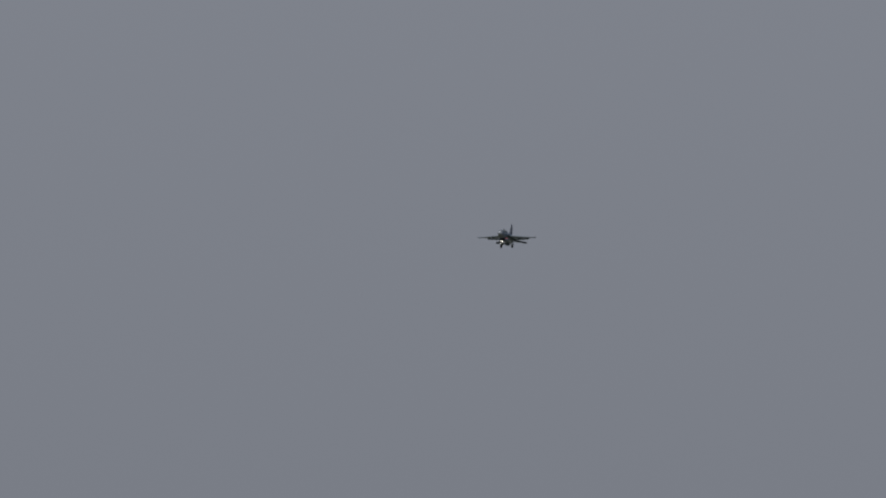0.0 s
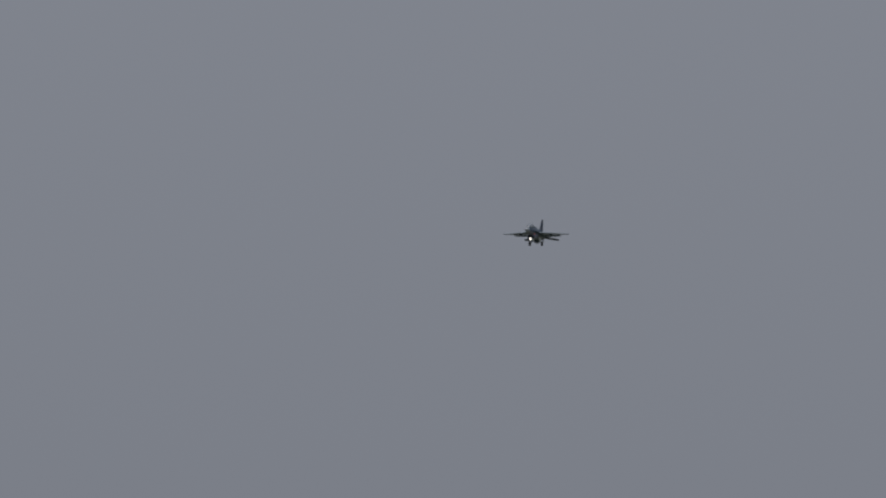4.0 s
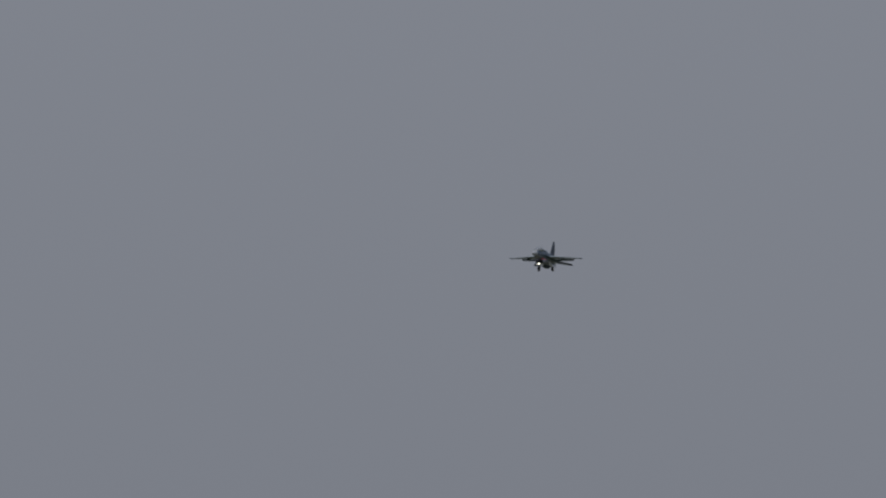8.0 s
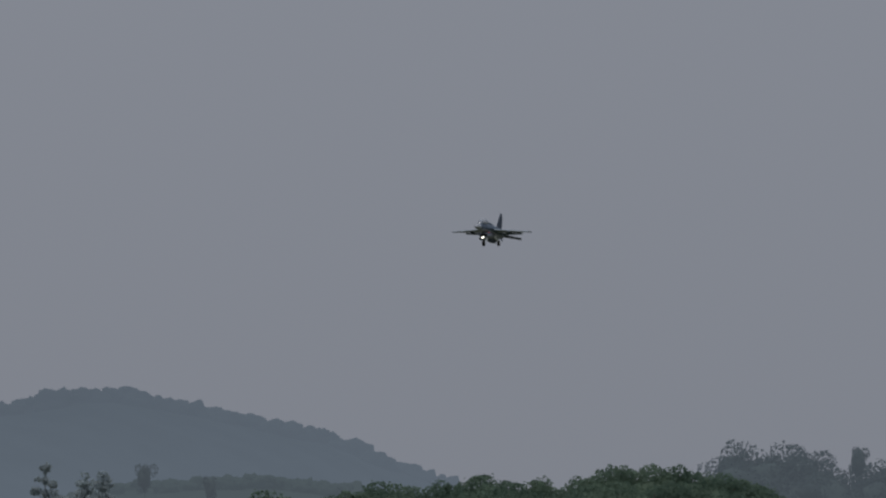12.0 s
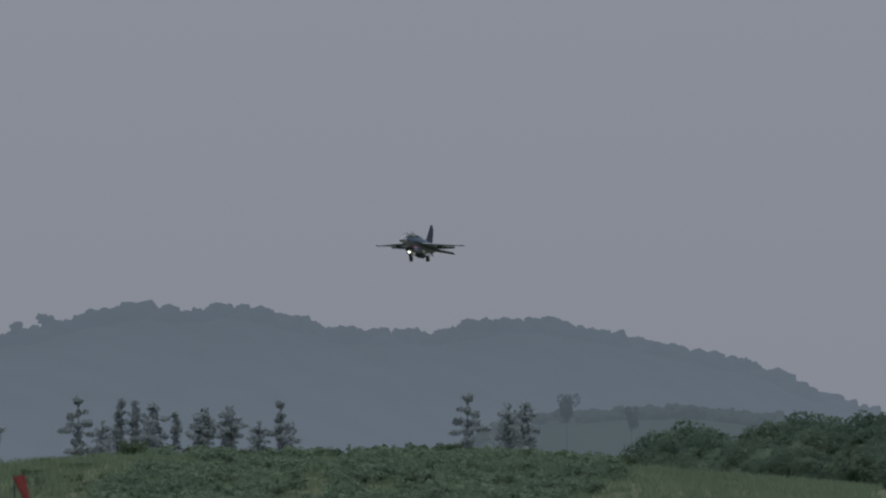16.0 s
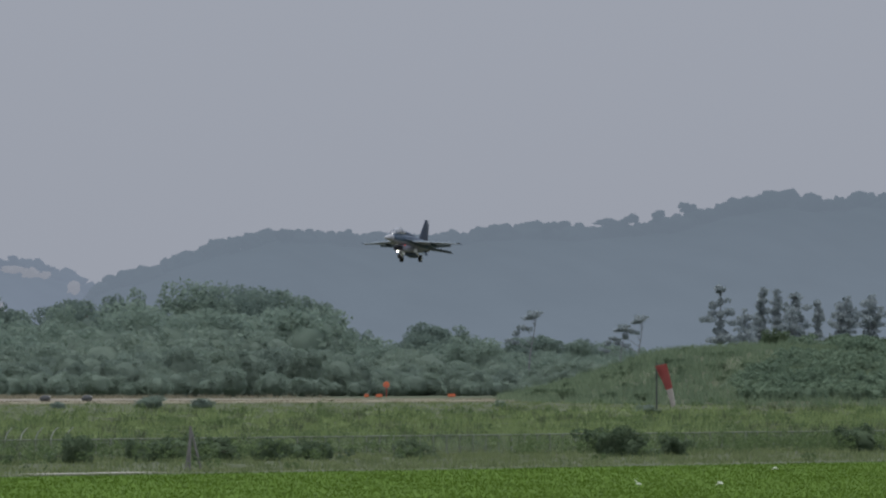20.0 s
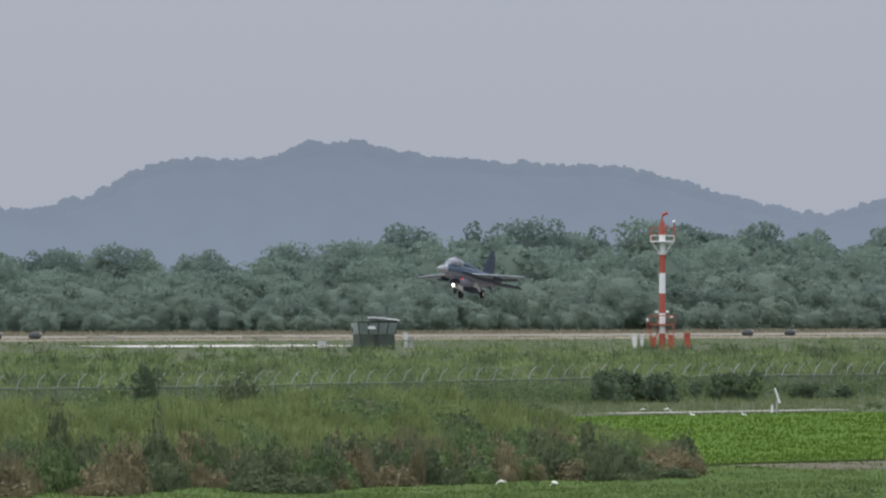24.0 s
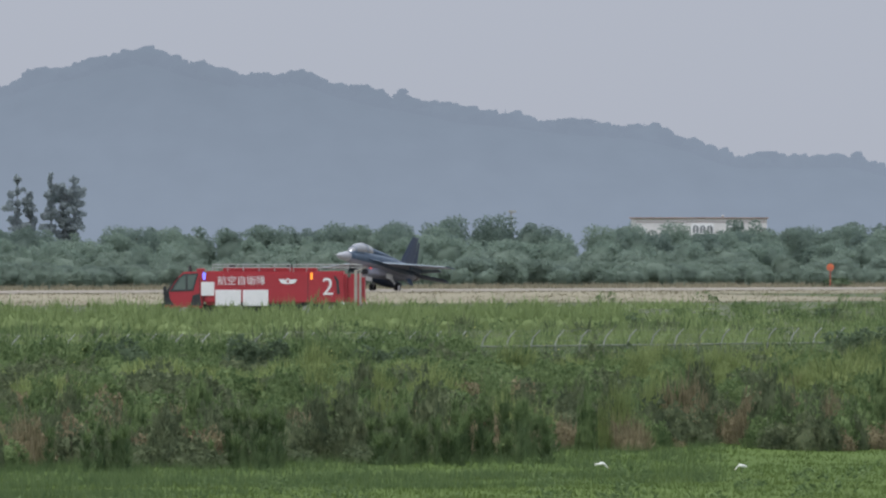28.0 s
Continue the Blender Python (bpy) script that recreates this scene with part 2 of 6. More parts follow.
    "roof": mat("brown_coping", (0.28, 0.21, 0.19), (0.36, 0.28, 0.25), 0.6, 0.8),
    "sock_red": mat("faded_red_cloth", (0.35, 0.085, 0.08), (0.44, 0.13, 0.115), 2.0, 0.9),
    "sock_white": mat("grey_white_cloth", (0.45, 0.42, 0.39), (0.58, 0.55, 0.51), 2.0, 0.9),
    "feather": mat("white_feather", (0.78, 0.77, 0.73), (0.86, 0.85, 0.82), 6.0, 0.8),
    "bill": mat("yellow_bill", (0.5, 0.33, 0.06), (0.6, 0.4, 0.08), 6.0, 0.6),
    "blue_lamp": mat("blue_beacon", (0.1, 0.12, 0.8), (0.1, 0.12, 0.8), 1.0, 0.2, glow=((0.25, 0.25, 1.0), 1.2)),
    "amber_lamp": mat("amber_beacon", (0.9, 0.3, 0.03), (0.9, 0.3, 0.03), 1.0, 0.2, glow=((1.0, 0.35, 0.05), 0.9)),
}


def see_through(name, colour, cover):
    m = bpy.data.materials.new(name)
    m.use_nodes = True
    n, l = m.node_tree.nodes, m.node_tree.links
    p = n["Principled BSDF"]
    p.inputs["Base Color"].default_value, p.inputs["Roughness"].default_value = (*colour, 1), 0.6
    tr = n.new("ShaderNodeBsdfTransparent")
    mx = n.new("ShaderNodeMixShader")
    mx.inputs[0].default_value = cover
    l.new(tr.outputs[0], mx.inputs[1])
    l.new(p.outputs[0], mx.inputs[2])
    l.new(mx.outputs[0], n["Material Output"].inputs[0])
    return m


M["wire"] = see_through("wire_netting", (0.15, 0.18, 0.14), 0.40)


# ---------------------------------------------------------------- mesh helpers
def mesh_of(name, verts, faces, material, smooth=False):
    me = bpy.data.meshes.new(name)
    me.from_pydata([tuple(v) for v in verts], [], [tuple(f) for f in faces])
    me.materials.append(material)
    if smooth:
        me.polygons.foreach_set("use_smooth", [True] * len(me.polygons))
    me.update()
    return me


def tri_mesh(name, verts, corners, material):
    """verts (n, 3) and faces (m, k), straight from arrays."""
    me = bpy.data.meshes.new(name)
    v, f = np.asarray(verts, np.float32), np.asarray(corners, np.int32)
    me.vertices.add(len(v))
    me.vertices.foreach_set("co", v.ravel())
    me.loops.add(f.size)
    me.loops.foreach_set("vertex_index", f.ravel())
    me.polygons.add(len(f))
    me.polygons.foreach_set("loop_start", np.arange(0, f.size, f.shape[1], dtype=np.int32))
    me.materials.append(material)
    me.update(calc_edges=True)
    return me


def soft_mesh(name, verts, corners, material):
    me = tri_mesh(name, verts, corners, material)
    me.polygons.foreach_set("use_smooth", [True] * len(me.polygons))
    return me


def part(name, data, material, parent, label="", at=None):
    """One mesh object under a thing or a part, from a bmesh or a finished mesh."""
    if isinstance(data, bmesh.types.BMesh):
        me = bpy.data.meshes.new(name)
        data.to_mesh(me)
        data.free()
        me.materials.append(material)
        data = me
    ob = new(name, data)
    ob.parent = parent
    if at is not None:
        ob.matrix_basis = at
    if label:
        ob["label"] = label
    return ob


def thing(name, label, category, at, group="", kind=""):
    ob = new(name)
    ob.matrix_basis = at
    ob.empty_display_size = 0.2
    return tagged(ob, label, category, group, kind)


def box(x0, x1, y0, y1, z0, z1, bevel=0.0, bm=None):
    bm = bm or bmesh.new()
    res = bmesh.ops.create_cube(bm, size=1, matrix=Matrix.Translation(((x0 + x1) / 2, (y0 + y1) / 2, (z0 + z1) / 2)) @ Matrix.Diagonal((x1 - x0, y1 - y0, z1 - z0, 1)))
    if bevel:
        edges = list({e for v in res["verts"] for e in v.link_edges})
        bmesh.ops.bevel(bm, geom=edges, offset=bevel, segments=2, affect="EDGES")
    return bm


def rod(a, b, r0, r1=None, n=8, bm=None):
    bm = bm or bmesh.new()
    a, b = Vector(a), Vector(b)
    turn = (b - a).to_track_quat("Z", "Y").to_matrix().to_4x4()
    bmesh.ops.create_cone(bm, cap_ends=True, segments=n, radius1=r0, radius2=r0 if r1 is None else r1, depth=(b - a).length,
                          matrix=Matrix.Translation((a + b) / 2) @ turn)
    return bm


def ball(c, rx, ry, rz, bm=None, u=12, v=8):
    bm = bm or bmesh.new()
    bmesh.ops.create_uvsphere(bm, u_segments=u, v_segments=v, radius=1, matrix=Matrix.Translation(c) @ Matrix.Diagonal((rx, ry, rz, 1)))
    return bm


def prism(outline, y0, y1):
    """A solid of one x-z outline between two y planes."""
    bm = bmesh.new()
    rings = [[bm.verts.new((x, y, z)) for x, z in outline] for y in (y0, y1)]
    for k in range(len(outline)):
        q = (k + 1) % len(outline)
        bm.faces.new((rings[0][k], rings[0][q], rings[1][q], rings[1][k]))
    bm.faces.new(rings[0][::-1])
    bm.faces.new(rings[1])
    bmesh.ops.recalc_face_normals(bm, faces=bm.faces)
    return bm


def loft(sections, n=20, bm=None, smooth=True):
    """Rings along y: (y, centre x, centre z, half width, half height, squareness)."""
    bm = bm or bmesh.new()
    rings = []
    for y, cx, cz, hw, hh, q in sections:
        ring = []
        for k in range(n):
            a = 2 * math.pi * (k + 0.5) / n
            c, s = math.cos(a), math.sin(a)
            e = 2 / q
            ring.append(bm.verts.new((cx + hw * math.copysign(abs(c) ** e, c), y, cz + hh * math.copysign(abs(s) ** e, s))))
        rings.append(ring)
    for r0, r1 in zip(rings, rings[1:]):
        for k in range(n):
            bm.faces.new((r0[k], r0[(k + 1) % n], r1[(k + 1) % n], r1[k]))
    bm.faces.new(rings[0])
    bm.faces.new(rings[-1][::-1])
    bmesh.ops.recalc_face_normals(bm, faces=bm.faces)
    for f in bm.faces:
        f.smooth = smooth
    return bm


def foil(root, tip, t_root, t_tip, bm=None):
    """A wing between two chords, each (leading point, trailing point), with a thin lens section."""
    bm = bm or bmesh.new()
    (l0, t0), (l1, t1) = [[Vector(p) for p in q] for q in (root, tip)]
    up = (t0 - l0).cross(l1 - l0).normalized()
    rings = []
    for l, t, th in ((l0, t0, t_root), (l1, t1, t_tip)):
        pts = [l, l.lerp(t, 0.12) + up * th * 0.35, l.lerp(t, 0.4) + up * th * 0.5, l.lerp(t, 0.75) + up * th * 0.3, t,
               l.lerp(t, 0.75) - up * th * 0.3, l.lerp(t, 0.4) - up * th * 0.5, l.lerp(t, 0.12) - up * th * 0.35]
        rings.append([bm.verts.new(p) for p in pts])
    for k in range(8):
        bm.faces.new((rings[0][k], rings[0][(k + 1) % 8], rings[1][(k + 1) % 8], rings[1][k]))
    bm.faces.new(rings[0][::-1])
    bm.faces.new(rings[1])
    bmesh.ops.recalc_face_normals(bm, faces=bm.faces)
    return bm


# ---------------------------------------------------------------- terrain
def ramp01(v, a, b):
    k = np.clip((np.asarray(v, float) - a) / (b - a), 0, 1)
    return k * k * (3 - 2 * k)


def ground_z(s, d):
    """Height of the ground: level fields, a weedy bank, a meadow that rises to the runway."""
    s, d = np.asarray(s, float), np.asarray(d, float)
    z = np.interp(d, [-3000, 140, 178, 189, 257, 280, 300, 350, 450, 500, 530, 5000], [-0.45, -0.4, -0.4, -0.1, 0, 0.04, 0.12, 0.45, 1.1, 1.8, 2.3, 2.3])
    bank = ramp01(d, 190, 201) * (1 - ramp01(d, 219, 233)) * (1 - ramp01(s - 2.852 * d, -32, -4))
    berm = 0.24 * ramp01(s / np.maximum(d, 1), 2.58, 2.87) * ramp01(d, 278, 294) * (1 - ramp01(d, 306, 350))
    return z + berm + bank * (1.25 + 0.25 * np.sin(s * 0.11) * np.sin(s * 0.043 + 1))


def stand(s, d, lift=0.0):
    x, y = plan(s, d)
    return (x, y, float(ground_z(s, d)) + lift)


def sheet(name, ss, dd, material, lift=0.0, label="", category="ground", shear=0.0):
    S, D = np.meshgrid(np.asarray(ss, float), np.asarray(dd, float), indexing="ij")
    S = S + shear * (D - dd[0])
    Z = ground_z(S, D) + lift
    X = S * math.sin(RUN) - D * math.cos(RUN)
    Y = S * math.cos(RUN) + D * math.sin(RUN)
    n, m = S.shape
    i = (np.arange(n - 1)[:, None] * m + np.arange(m - 1)[None, :]).ravel()
    ob = new(name, tri_mesh(name, np.stack([X, Y, Z], -1).reshape(-1, 3), np.stack([i, i + m, i + m + 1, i + 1], -1)[:, ::-1], material))
    return tagged(ob, label, category, kind="structure")


def span(*stops):
    """Even steps between stops: (start, end, step), joined."""
    return np.unique(np.concatenate([np.arange(a, b + 0.001, c) for a, b, c in stops]))


sheet("ground", span((-4800, 0, 400), (0, 340, 20), (340, 640, 4), (640, 1100, 10), (1100, 2400, 20), (2400, 6000, 300)),
      span((-4800, 0, 400), (0, 165, 11), (165, 245, 2.5), (245, 660, 5), (660, 5000, 310)), M["meadow"], 0.0,
      "green summer meadow round the airfield")
sheet("near_field", span((0, 900, 20)), span((40, 178, 6)), M["near_grass"], 0.02, "short bright green grass field")
sheet("field_margin", span((0, 540, 6)), span((178, 194, 2)), M["near_grass"], 0.02, "short green grass before the weedy bank")
sheet("field_margin", span((540, 900, 6)), span((178, 184, 2)), M["near_grass"], 0.02, "short green grass beside the earth path")
sheet("rice_field", span((542, 1000, 6)), span((190, 222, 4)), M["rice"], 0.05, "bright green rice paddy in full growth", "field", 2.852)
sheet("rice_field", span((600, 1200, 6)), span((222, 270, 4)), M["rice"], 0.05, "bright green rice paddy behind the weedy bank", "field", 2.70)
sheet("dirt_path", span((540, 900, 6)), span((184, 188.5, 1.5)), M["soil"], 0.03, "narrow bare brown earth path", "path")
for b_a, b_b in ((75.6, 88.5), (95.8, 102.6)):
    s_a, s_b = (272 / math.tan(RUN - b_ / 1000) for b_ in (b_a, b_b))
    sheet("canal_edge", np.linspace(s_a, s_b, 14), span((272, 274, 1.0)), M["concrete"], 0.12, "pale concrete edge of a field ditch", "edge")
sheet("dry_verge", span((300, 1230, 15)), span((498, 524, 6.5)), M["dry"], 0.03, "beige half-dry grass strip beside the runway", "verge")
sheet("dry_verge", span((300, 1830, 15)), span((524, 614, 6)), M["dry"], 0.03, "withered beige grass verge along the runway", "verge")
sheet("runway", span((-200, 1790, 15)), span((549, 595, 5.75)), M["asphalt"], 0.06, "pale grey runway", "runway")
sheet("concrete_strip", np.linspace(*(503 / math.tan(RUN - b_ / 1000) for b_ in (46.5, 60.0)), 12), span((500, 507, 3.5)), M["pale_concrete"], 0.06, "pale concrete strip beside the runway", "pavement")
for dd in (550.5, 593):
    sheet("runway_line", span((-200, 1790, 15)), span((dd, dd + 0.9, 0.9)), M["line"], 0.075, "white painted runway edge line", "line")


ICO = {}
for level in (1, 2, 3):
    bm_ = bmesh.new()
    bmesh.ops.create_icosphere(bm_, subdivisions=level + 1, radius=1)
    bm_.verts.index_update()
    ICO[level] = (np.array([w.co[:] for w in bm_.verts]), np.array([[w.index for w in q.verts] for q in bm_.faces]))
    bm_.free()


def lumpy(seed, level, amp=0.26, freq=1.0):
    """A unit ball swollen and dented at three scales."""
    v, f = ICO[level]
    off = Vector((seed * 3.17, seed * 1.31, seed * 2.23))
    k = np.array([1 + amp * (noise.noise(Vector(p) * 1.7 * freq + off) + 0.7 * noise.noise(Vector(p) * 3.9 * freq + off) + 0.4 * noise.noise(Vector(p) * 8.5 * freq + off)) for p in v])
    return v * k[:, None], f


# ---------------------------------------------------------------- hills
CREST_FORMS = [lumpy(40 + i, 2, 0.42, 1.15) for i in range(7)]


def ridge(name, r, tops, label, material, size, seed, base=1.5, depth=420, pines=()):
    """A wooded hill; tops are (bearing, height of its skyline above the tripod); pines (bearing, top, width) stand out of it."""
    rng = np.random.default_rng(seed)
    tb, th = np.array(tops).T
    b0, b1 = tb[0], tb[-1]

    def crest(b):
        return sum(np.interp(np.asarray(b, float) + o, tb, th) for o in (-0.5, 0.0, 0.5)) / 3

    bb = np.linspace(b0, b1, int((b1 - b0) / 0.35) + 2)
    rows = np.array([(-1.0, 0.0), (-0.8, 0.25), (-0.55, 0.55), (-0.28, 0.84), (0.0, 1.0), (0.3, 0.8)])
    hh = crest(bb) + EYE - size * 0.75
    V = []
    for off, k in rows:
        rr = r + off * depth
        z = base + np.maximum(hh - base, 0.5) * k * (rr / r if off < 0 else 1)
        V.append(np.stack([rr * np.sin(bb / 1000), rr * np.cos(bb / 1000), z], -1))
    m = len(bb)
    i = (np.arange(len(rows) - 1)[:, None] * m + np.arange(m - 1)[None, :]).ravel()
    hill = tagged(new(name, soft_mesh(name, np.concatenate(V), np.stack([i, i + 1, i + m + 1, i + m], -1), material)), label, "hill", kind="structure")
    # crowns along the crest in runs of like size, broader ones over the face
    Vs, Fs, at = [], [], 0

    def put(form, c, sx, sz, turn):
        nonlocal at
        v, f = form
        ca, sa = math.cos(turn), math.sin(turn)
        Vs.append(np.stack([c[0] + sx * (v[:, 0] * ca - v[:, 1] * sa), c[1] + sx * (v[:, 0] * sa + v[:, 1] * ca), c[2] + sz * v[:, 2]], -1))
        Fs.append(f + at)
        at += len(v)

    b = b0
    while b < b1:
        swell = 1 + 0.55 * noise.noise((b * 0.5, seed, 0))
        w = size * swell * float(np.clip(rng.lognormal(-0.15, 0.42), 0.4, 1.9))
        top = float(crest(b)) + EYE + size * rng.uniform(-0.25, 0.42)
        if top > base + 3:
            rr = r + rng.uniform(-18, 6)
            put(CREST_FORMS[rng.integers(7)], (rr * math.sin(b / 1000), rr * math.cos(b / 1000), top - w * 0.72), w * rng.uniform(0.85, 1.3), w * 0.85, rng.uniform(0, 6.28))
        b += w / r * 1000 * 0.62
    for b, top, w in pines:
        rr = r - 10
        x, y, z = rr * math.sin(b / 1000), rr * math.cos(b / 1000), top + EYE
        foot = float(crest(b)) + EYE - 4.5
        v, f = ICO[1]
        Vs.append(np.stack([x + 0.16 * v[:, 0], y + 0.16 * v[:, 1], (z + foot) / 2 + (z - foot) / 2 * v[:, 2]], -1))
        Fs.append(f + at)
        at += len(v)
        for q in range(7):
            sx = w * rng.uniform(0.2, 0.36)
            o = rng.uniform(-0.36, 0.36) * w
            put(CREST_FORMS[rng.integers(7)], (x + o, y, z - 0.4 - abs(o) * 0.45 - rng.uniform(0, 1.6)), sx, rng.uniform(0.35, 0.75), rng.uniform(0, 6.28))
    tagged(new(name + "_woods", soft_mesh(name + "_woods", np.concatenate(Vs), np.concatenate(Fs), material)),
           "woods on a distant hill, blue-grey haze painted as glow", "woods", kind="stuff")
    return hill



# the hills' glow paints the haze, stronger at their feet, with faint wood mottling
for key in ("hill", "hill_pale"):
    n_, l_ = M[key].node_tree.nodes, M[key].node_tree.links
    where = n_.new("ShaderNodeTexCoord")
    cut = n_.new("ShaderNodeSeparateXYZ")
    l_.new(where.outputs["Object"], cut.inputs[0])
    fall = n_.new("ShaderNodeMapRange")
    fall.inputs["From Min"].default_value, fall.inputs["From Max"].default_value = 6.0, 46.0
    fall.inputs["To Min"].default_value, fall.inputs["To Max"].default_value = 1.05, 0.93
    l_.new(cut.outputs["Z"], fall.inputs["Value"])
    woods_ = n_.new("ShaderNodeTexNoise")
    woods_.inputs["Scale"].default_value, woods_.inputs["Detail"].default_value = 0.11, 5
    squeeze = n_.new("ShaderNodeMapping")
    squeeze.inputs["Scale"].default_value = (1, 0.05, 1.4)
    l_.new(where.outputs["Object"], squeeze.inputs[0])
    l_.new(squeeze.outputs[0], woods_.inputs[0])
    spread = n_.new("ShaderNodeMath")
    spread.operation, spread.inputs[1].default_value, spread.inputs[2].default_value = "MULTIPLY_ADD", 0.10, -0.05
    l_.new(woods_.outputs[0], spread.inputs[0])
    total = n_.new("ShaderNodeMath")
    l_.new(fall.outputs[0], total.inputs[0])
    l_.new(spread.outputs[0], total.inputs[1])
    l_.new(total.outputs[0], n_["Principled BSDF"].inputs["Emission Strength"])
HAZY = "distant wooded hill, blue-grey haze painted as glow"
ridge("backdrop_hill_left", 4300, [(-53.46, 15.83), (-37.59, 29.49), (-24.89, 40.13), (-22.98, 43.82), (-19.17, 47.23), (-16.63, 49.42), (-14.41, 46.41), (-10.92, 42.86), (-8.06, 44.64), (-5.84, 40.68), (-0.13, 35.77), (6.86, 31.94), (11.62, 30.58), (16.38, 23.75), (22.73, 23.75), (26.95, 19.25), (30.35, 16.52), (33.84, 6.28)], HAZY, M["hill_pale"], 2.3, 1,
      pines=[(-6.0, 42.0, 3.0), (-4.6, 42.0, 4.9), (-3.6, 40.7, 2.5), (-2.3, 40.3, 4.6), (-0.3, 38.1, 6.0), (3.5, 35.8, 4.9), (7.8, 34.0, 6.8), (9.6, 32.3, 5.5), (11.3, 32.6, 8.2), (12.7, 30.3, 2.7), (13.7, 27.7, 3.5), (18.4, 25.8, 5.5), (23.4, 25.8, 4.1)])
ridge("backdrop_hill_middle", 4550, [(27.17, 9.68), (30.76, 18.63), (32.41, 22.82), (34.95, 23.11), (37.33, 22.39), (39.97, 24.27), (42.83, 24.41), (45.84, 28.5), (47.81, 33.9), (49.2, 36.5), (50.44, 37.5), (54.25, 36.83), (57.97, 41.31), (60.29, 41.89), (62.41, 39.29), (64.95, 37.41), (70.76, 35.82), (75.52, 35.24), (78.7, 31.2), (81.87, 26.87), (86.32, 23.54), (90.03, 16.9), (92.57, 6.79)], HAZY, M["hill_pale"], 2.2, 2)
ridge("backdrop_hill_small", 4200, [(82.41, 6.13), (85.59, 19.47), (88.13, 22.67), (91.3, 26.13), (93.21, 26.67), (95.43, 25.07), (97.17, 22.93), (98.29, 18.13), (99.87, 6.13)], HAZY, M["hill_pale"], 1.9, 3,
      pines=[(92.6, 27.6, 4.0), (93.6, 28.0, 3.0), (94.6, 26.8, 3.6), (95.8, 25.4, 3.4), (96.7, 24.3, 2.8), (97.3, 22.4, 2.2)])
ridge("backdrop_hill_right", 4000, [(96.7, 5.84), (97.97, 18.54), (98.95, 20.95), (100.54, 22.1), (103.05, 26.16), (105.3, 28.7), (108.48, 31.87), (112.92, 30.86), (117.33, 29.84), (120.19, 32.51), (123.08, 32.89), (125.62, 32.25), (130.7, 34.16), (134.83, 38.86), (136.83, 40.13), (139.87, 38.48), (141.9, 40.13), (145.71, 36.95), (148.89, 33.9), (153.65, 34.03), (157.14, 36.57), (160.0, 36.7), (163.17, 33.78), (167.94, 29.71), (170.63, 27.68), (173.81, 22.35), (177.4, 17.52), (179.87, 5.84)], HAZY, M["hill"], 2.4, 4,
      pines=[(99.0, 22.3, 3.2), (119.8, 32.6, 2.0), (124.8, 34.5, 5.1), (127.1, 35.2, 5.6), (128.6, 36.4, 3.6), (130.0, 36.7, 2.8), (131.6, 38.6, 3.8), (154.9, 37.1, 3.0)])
ridge("backdrop_hill_low", 3300, [(151.62, 3.25), (154.16, 5.34), (156.7, 11.1), (159.24, 13.2), (164.0, 13.93), (167.49, 14.56), (170.35, 13.51), (175.11, 11.1), (179.87, 3.25)], "low wooded rise, haze painted as glow", M["rise"], 1.5, 5, 1.5, 150)
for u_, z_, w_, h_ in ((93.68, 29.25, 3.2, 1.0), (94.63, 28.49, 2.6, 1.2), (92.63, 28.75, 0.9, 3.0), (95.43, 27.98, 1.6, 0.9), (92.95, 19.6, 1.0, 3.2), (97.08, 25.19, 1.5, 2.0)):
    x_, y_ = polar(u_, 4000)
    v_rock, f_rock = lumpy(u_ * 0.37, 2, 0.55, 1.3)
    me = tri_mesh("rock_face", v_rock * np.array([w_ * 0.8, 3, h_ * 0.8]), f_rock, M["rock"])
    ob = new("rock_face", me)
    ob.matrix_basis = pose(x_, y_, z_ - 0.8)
    tagged(ob, "bare rock showing through hill woods, painted pale by glow", "rock", kind="structure")


# ---------------------------------------------------------------- trees
CROWNS = {}


def leaf_cloud(rng, blobs, count, size, bodies=1, flat=1.0):
    """Puffs (x, y, z, half width, half height) as clouds of leaves; the first of them have a lumpy solid body within."""
    P = np.array(blobs, float)
    Vs, Fs, at = [], [], 0
    for k, (x, y, z, w, h) in enumerate(P[:bodies]):
        v, f = lumpy(rng.uniform(0, 60), 2 if k == 0 else 1, 0.2)
        Vs.append(v * np.array([w, w, h]) * 0.9 + np.array([x, y, z]))
        Fs.append(f + at)
        at += len(v)
    area = P[:, 3] * P[:, 4] * np.where(np.arange(len(P)) < bodies, 0.55, 1.0)
    pick = rng.choice(len(P), count, p=area / area.sum())
    out = rng.normal(size=(count, 3))
    out /= np.linalg.norm(out, axis=1)[:, None]
    c = P[pick, :3] + out * P[pick][:, [3, 3, 4]] * rng.uniform(0.72, 1.08, count)[:, None]
    # leaves lie roughly in the crown's skin
    a = rng.normal(size=(count, 3)) * np.array([1, 1, flat])
    a -= out * ((a * out).sum(1) * 0.5)[:, None]
    a /= np.linalg.norm(a, axis=1)[:, None]
    e = np.cross(a, out + rng.normal(0, 0.8, (count, 3)))
    e /= np.linalg.norm(e, axis=1)[:, None]
    k = size * rng.uniform(0.55, 1.3, count)[:, None]
    q = np.stack([c - a * k - e * k * 0.6, c + a * k - e * k * 0.4, c + e * k * 0.9], 1)
    body = np.concatenate(Fs) if Fs else np.zeros((0, 3), int)
    return np.concatenate(Vs + [q.reshape(-1, 3)]), body, at + np.arange(count * 3).reshape(-1, 3)


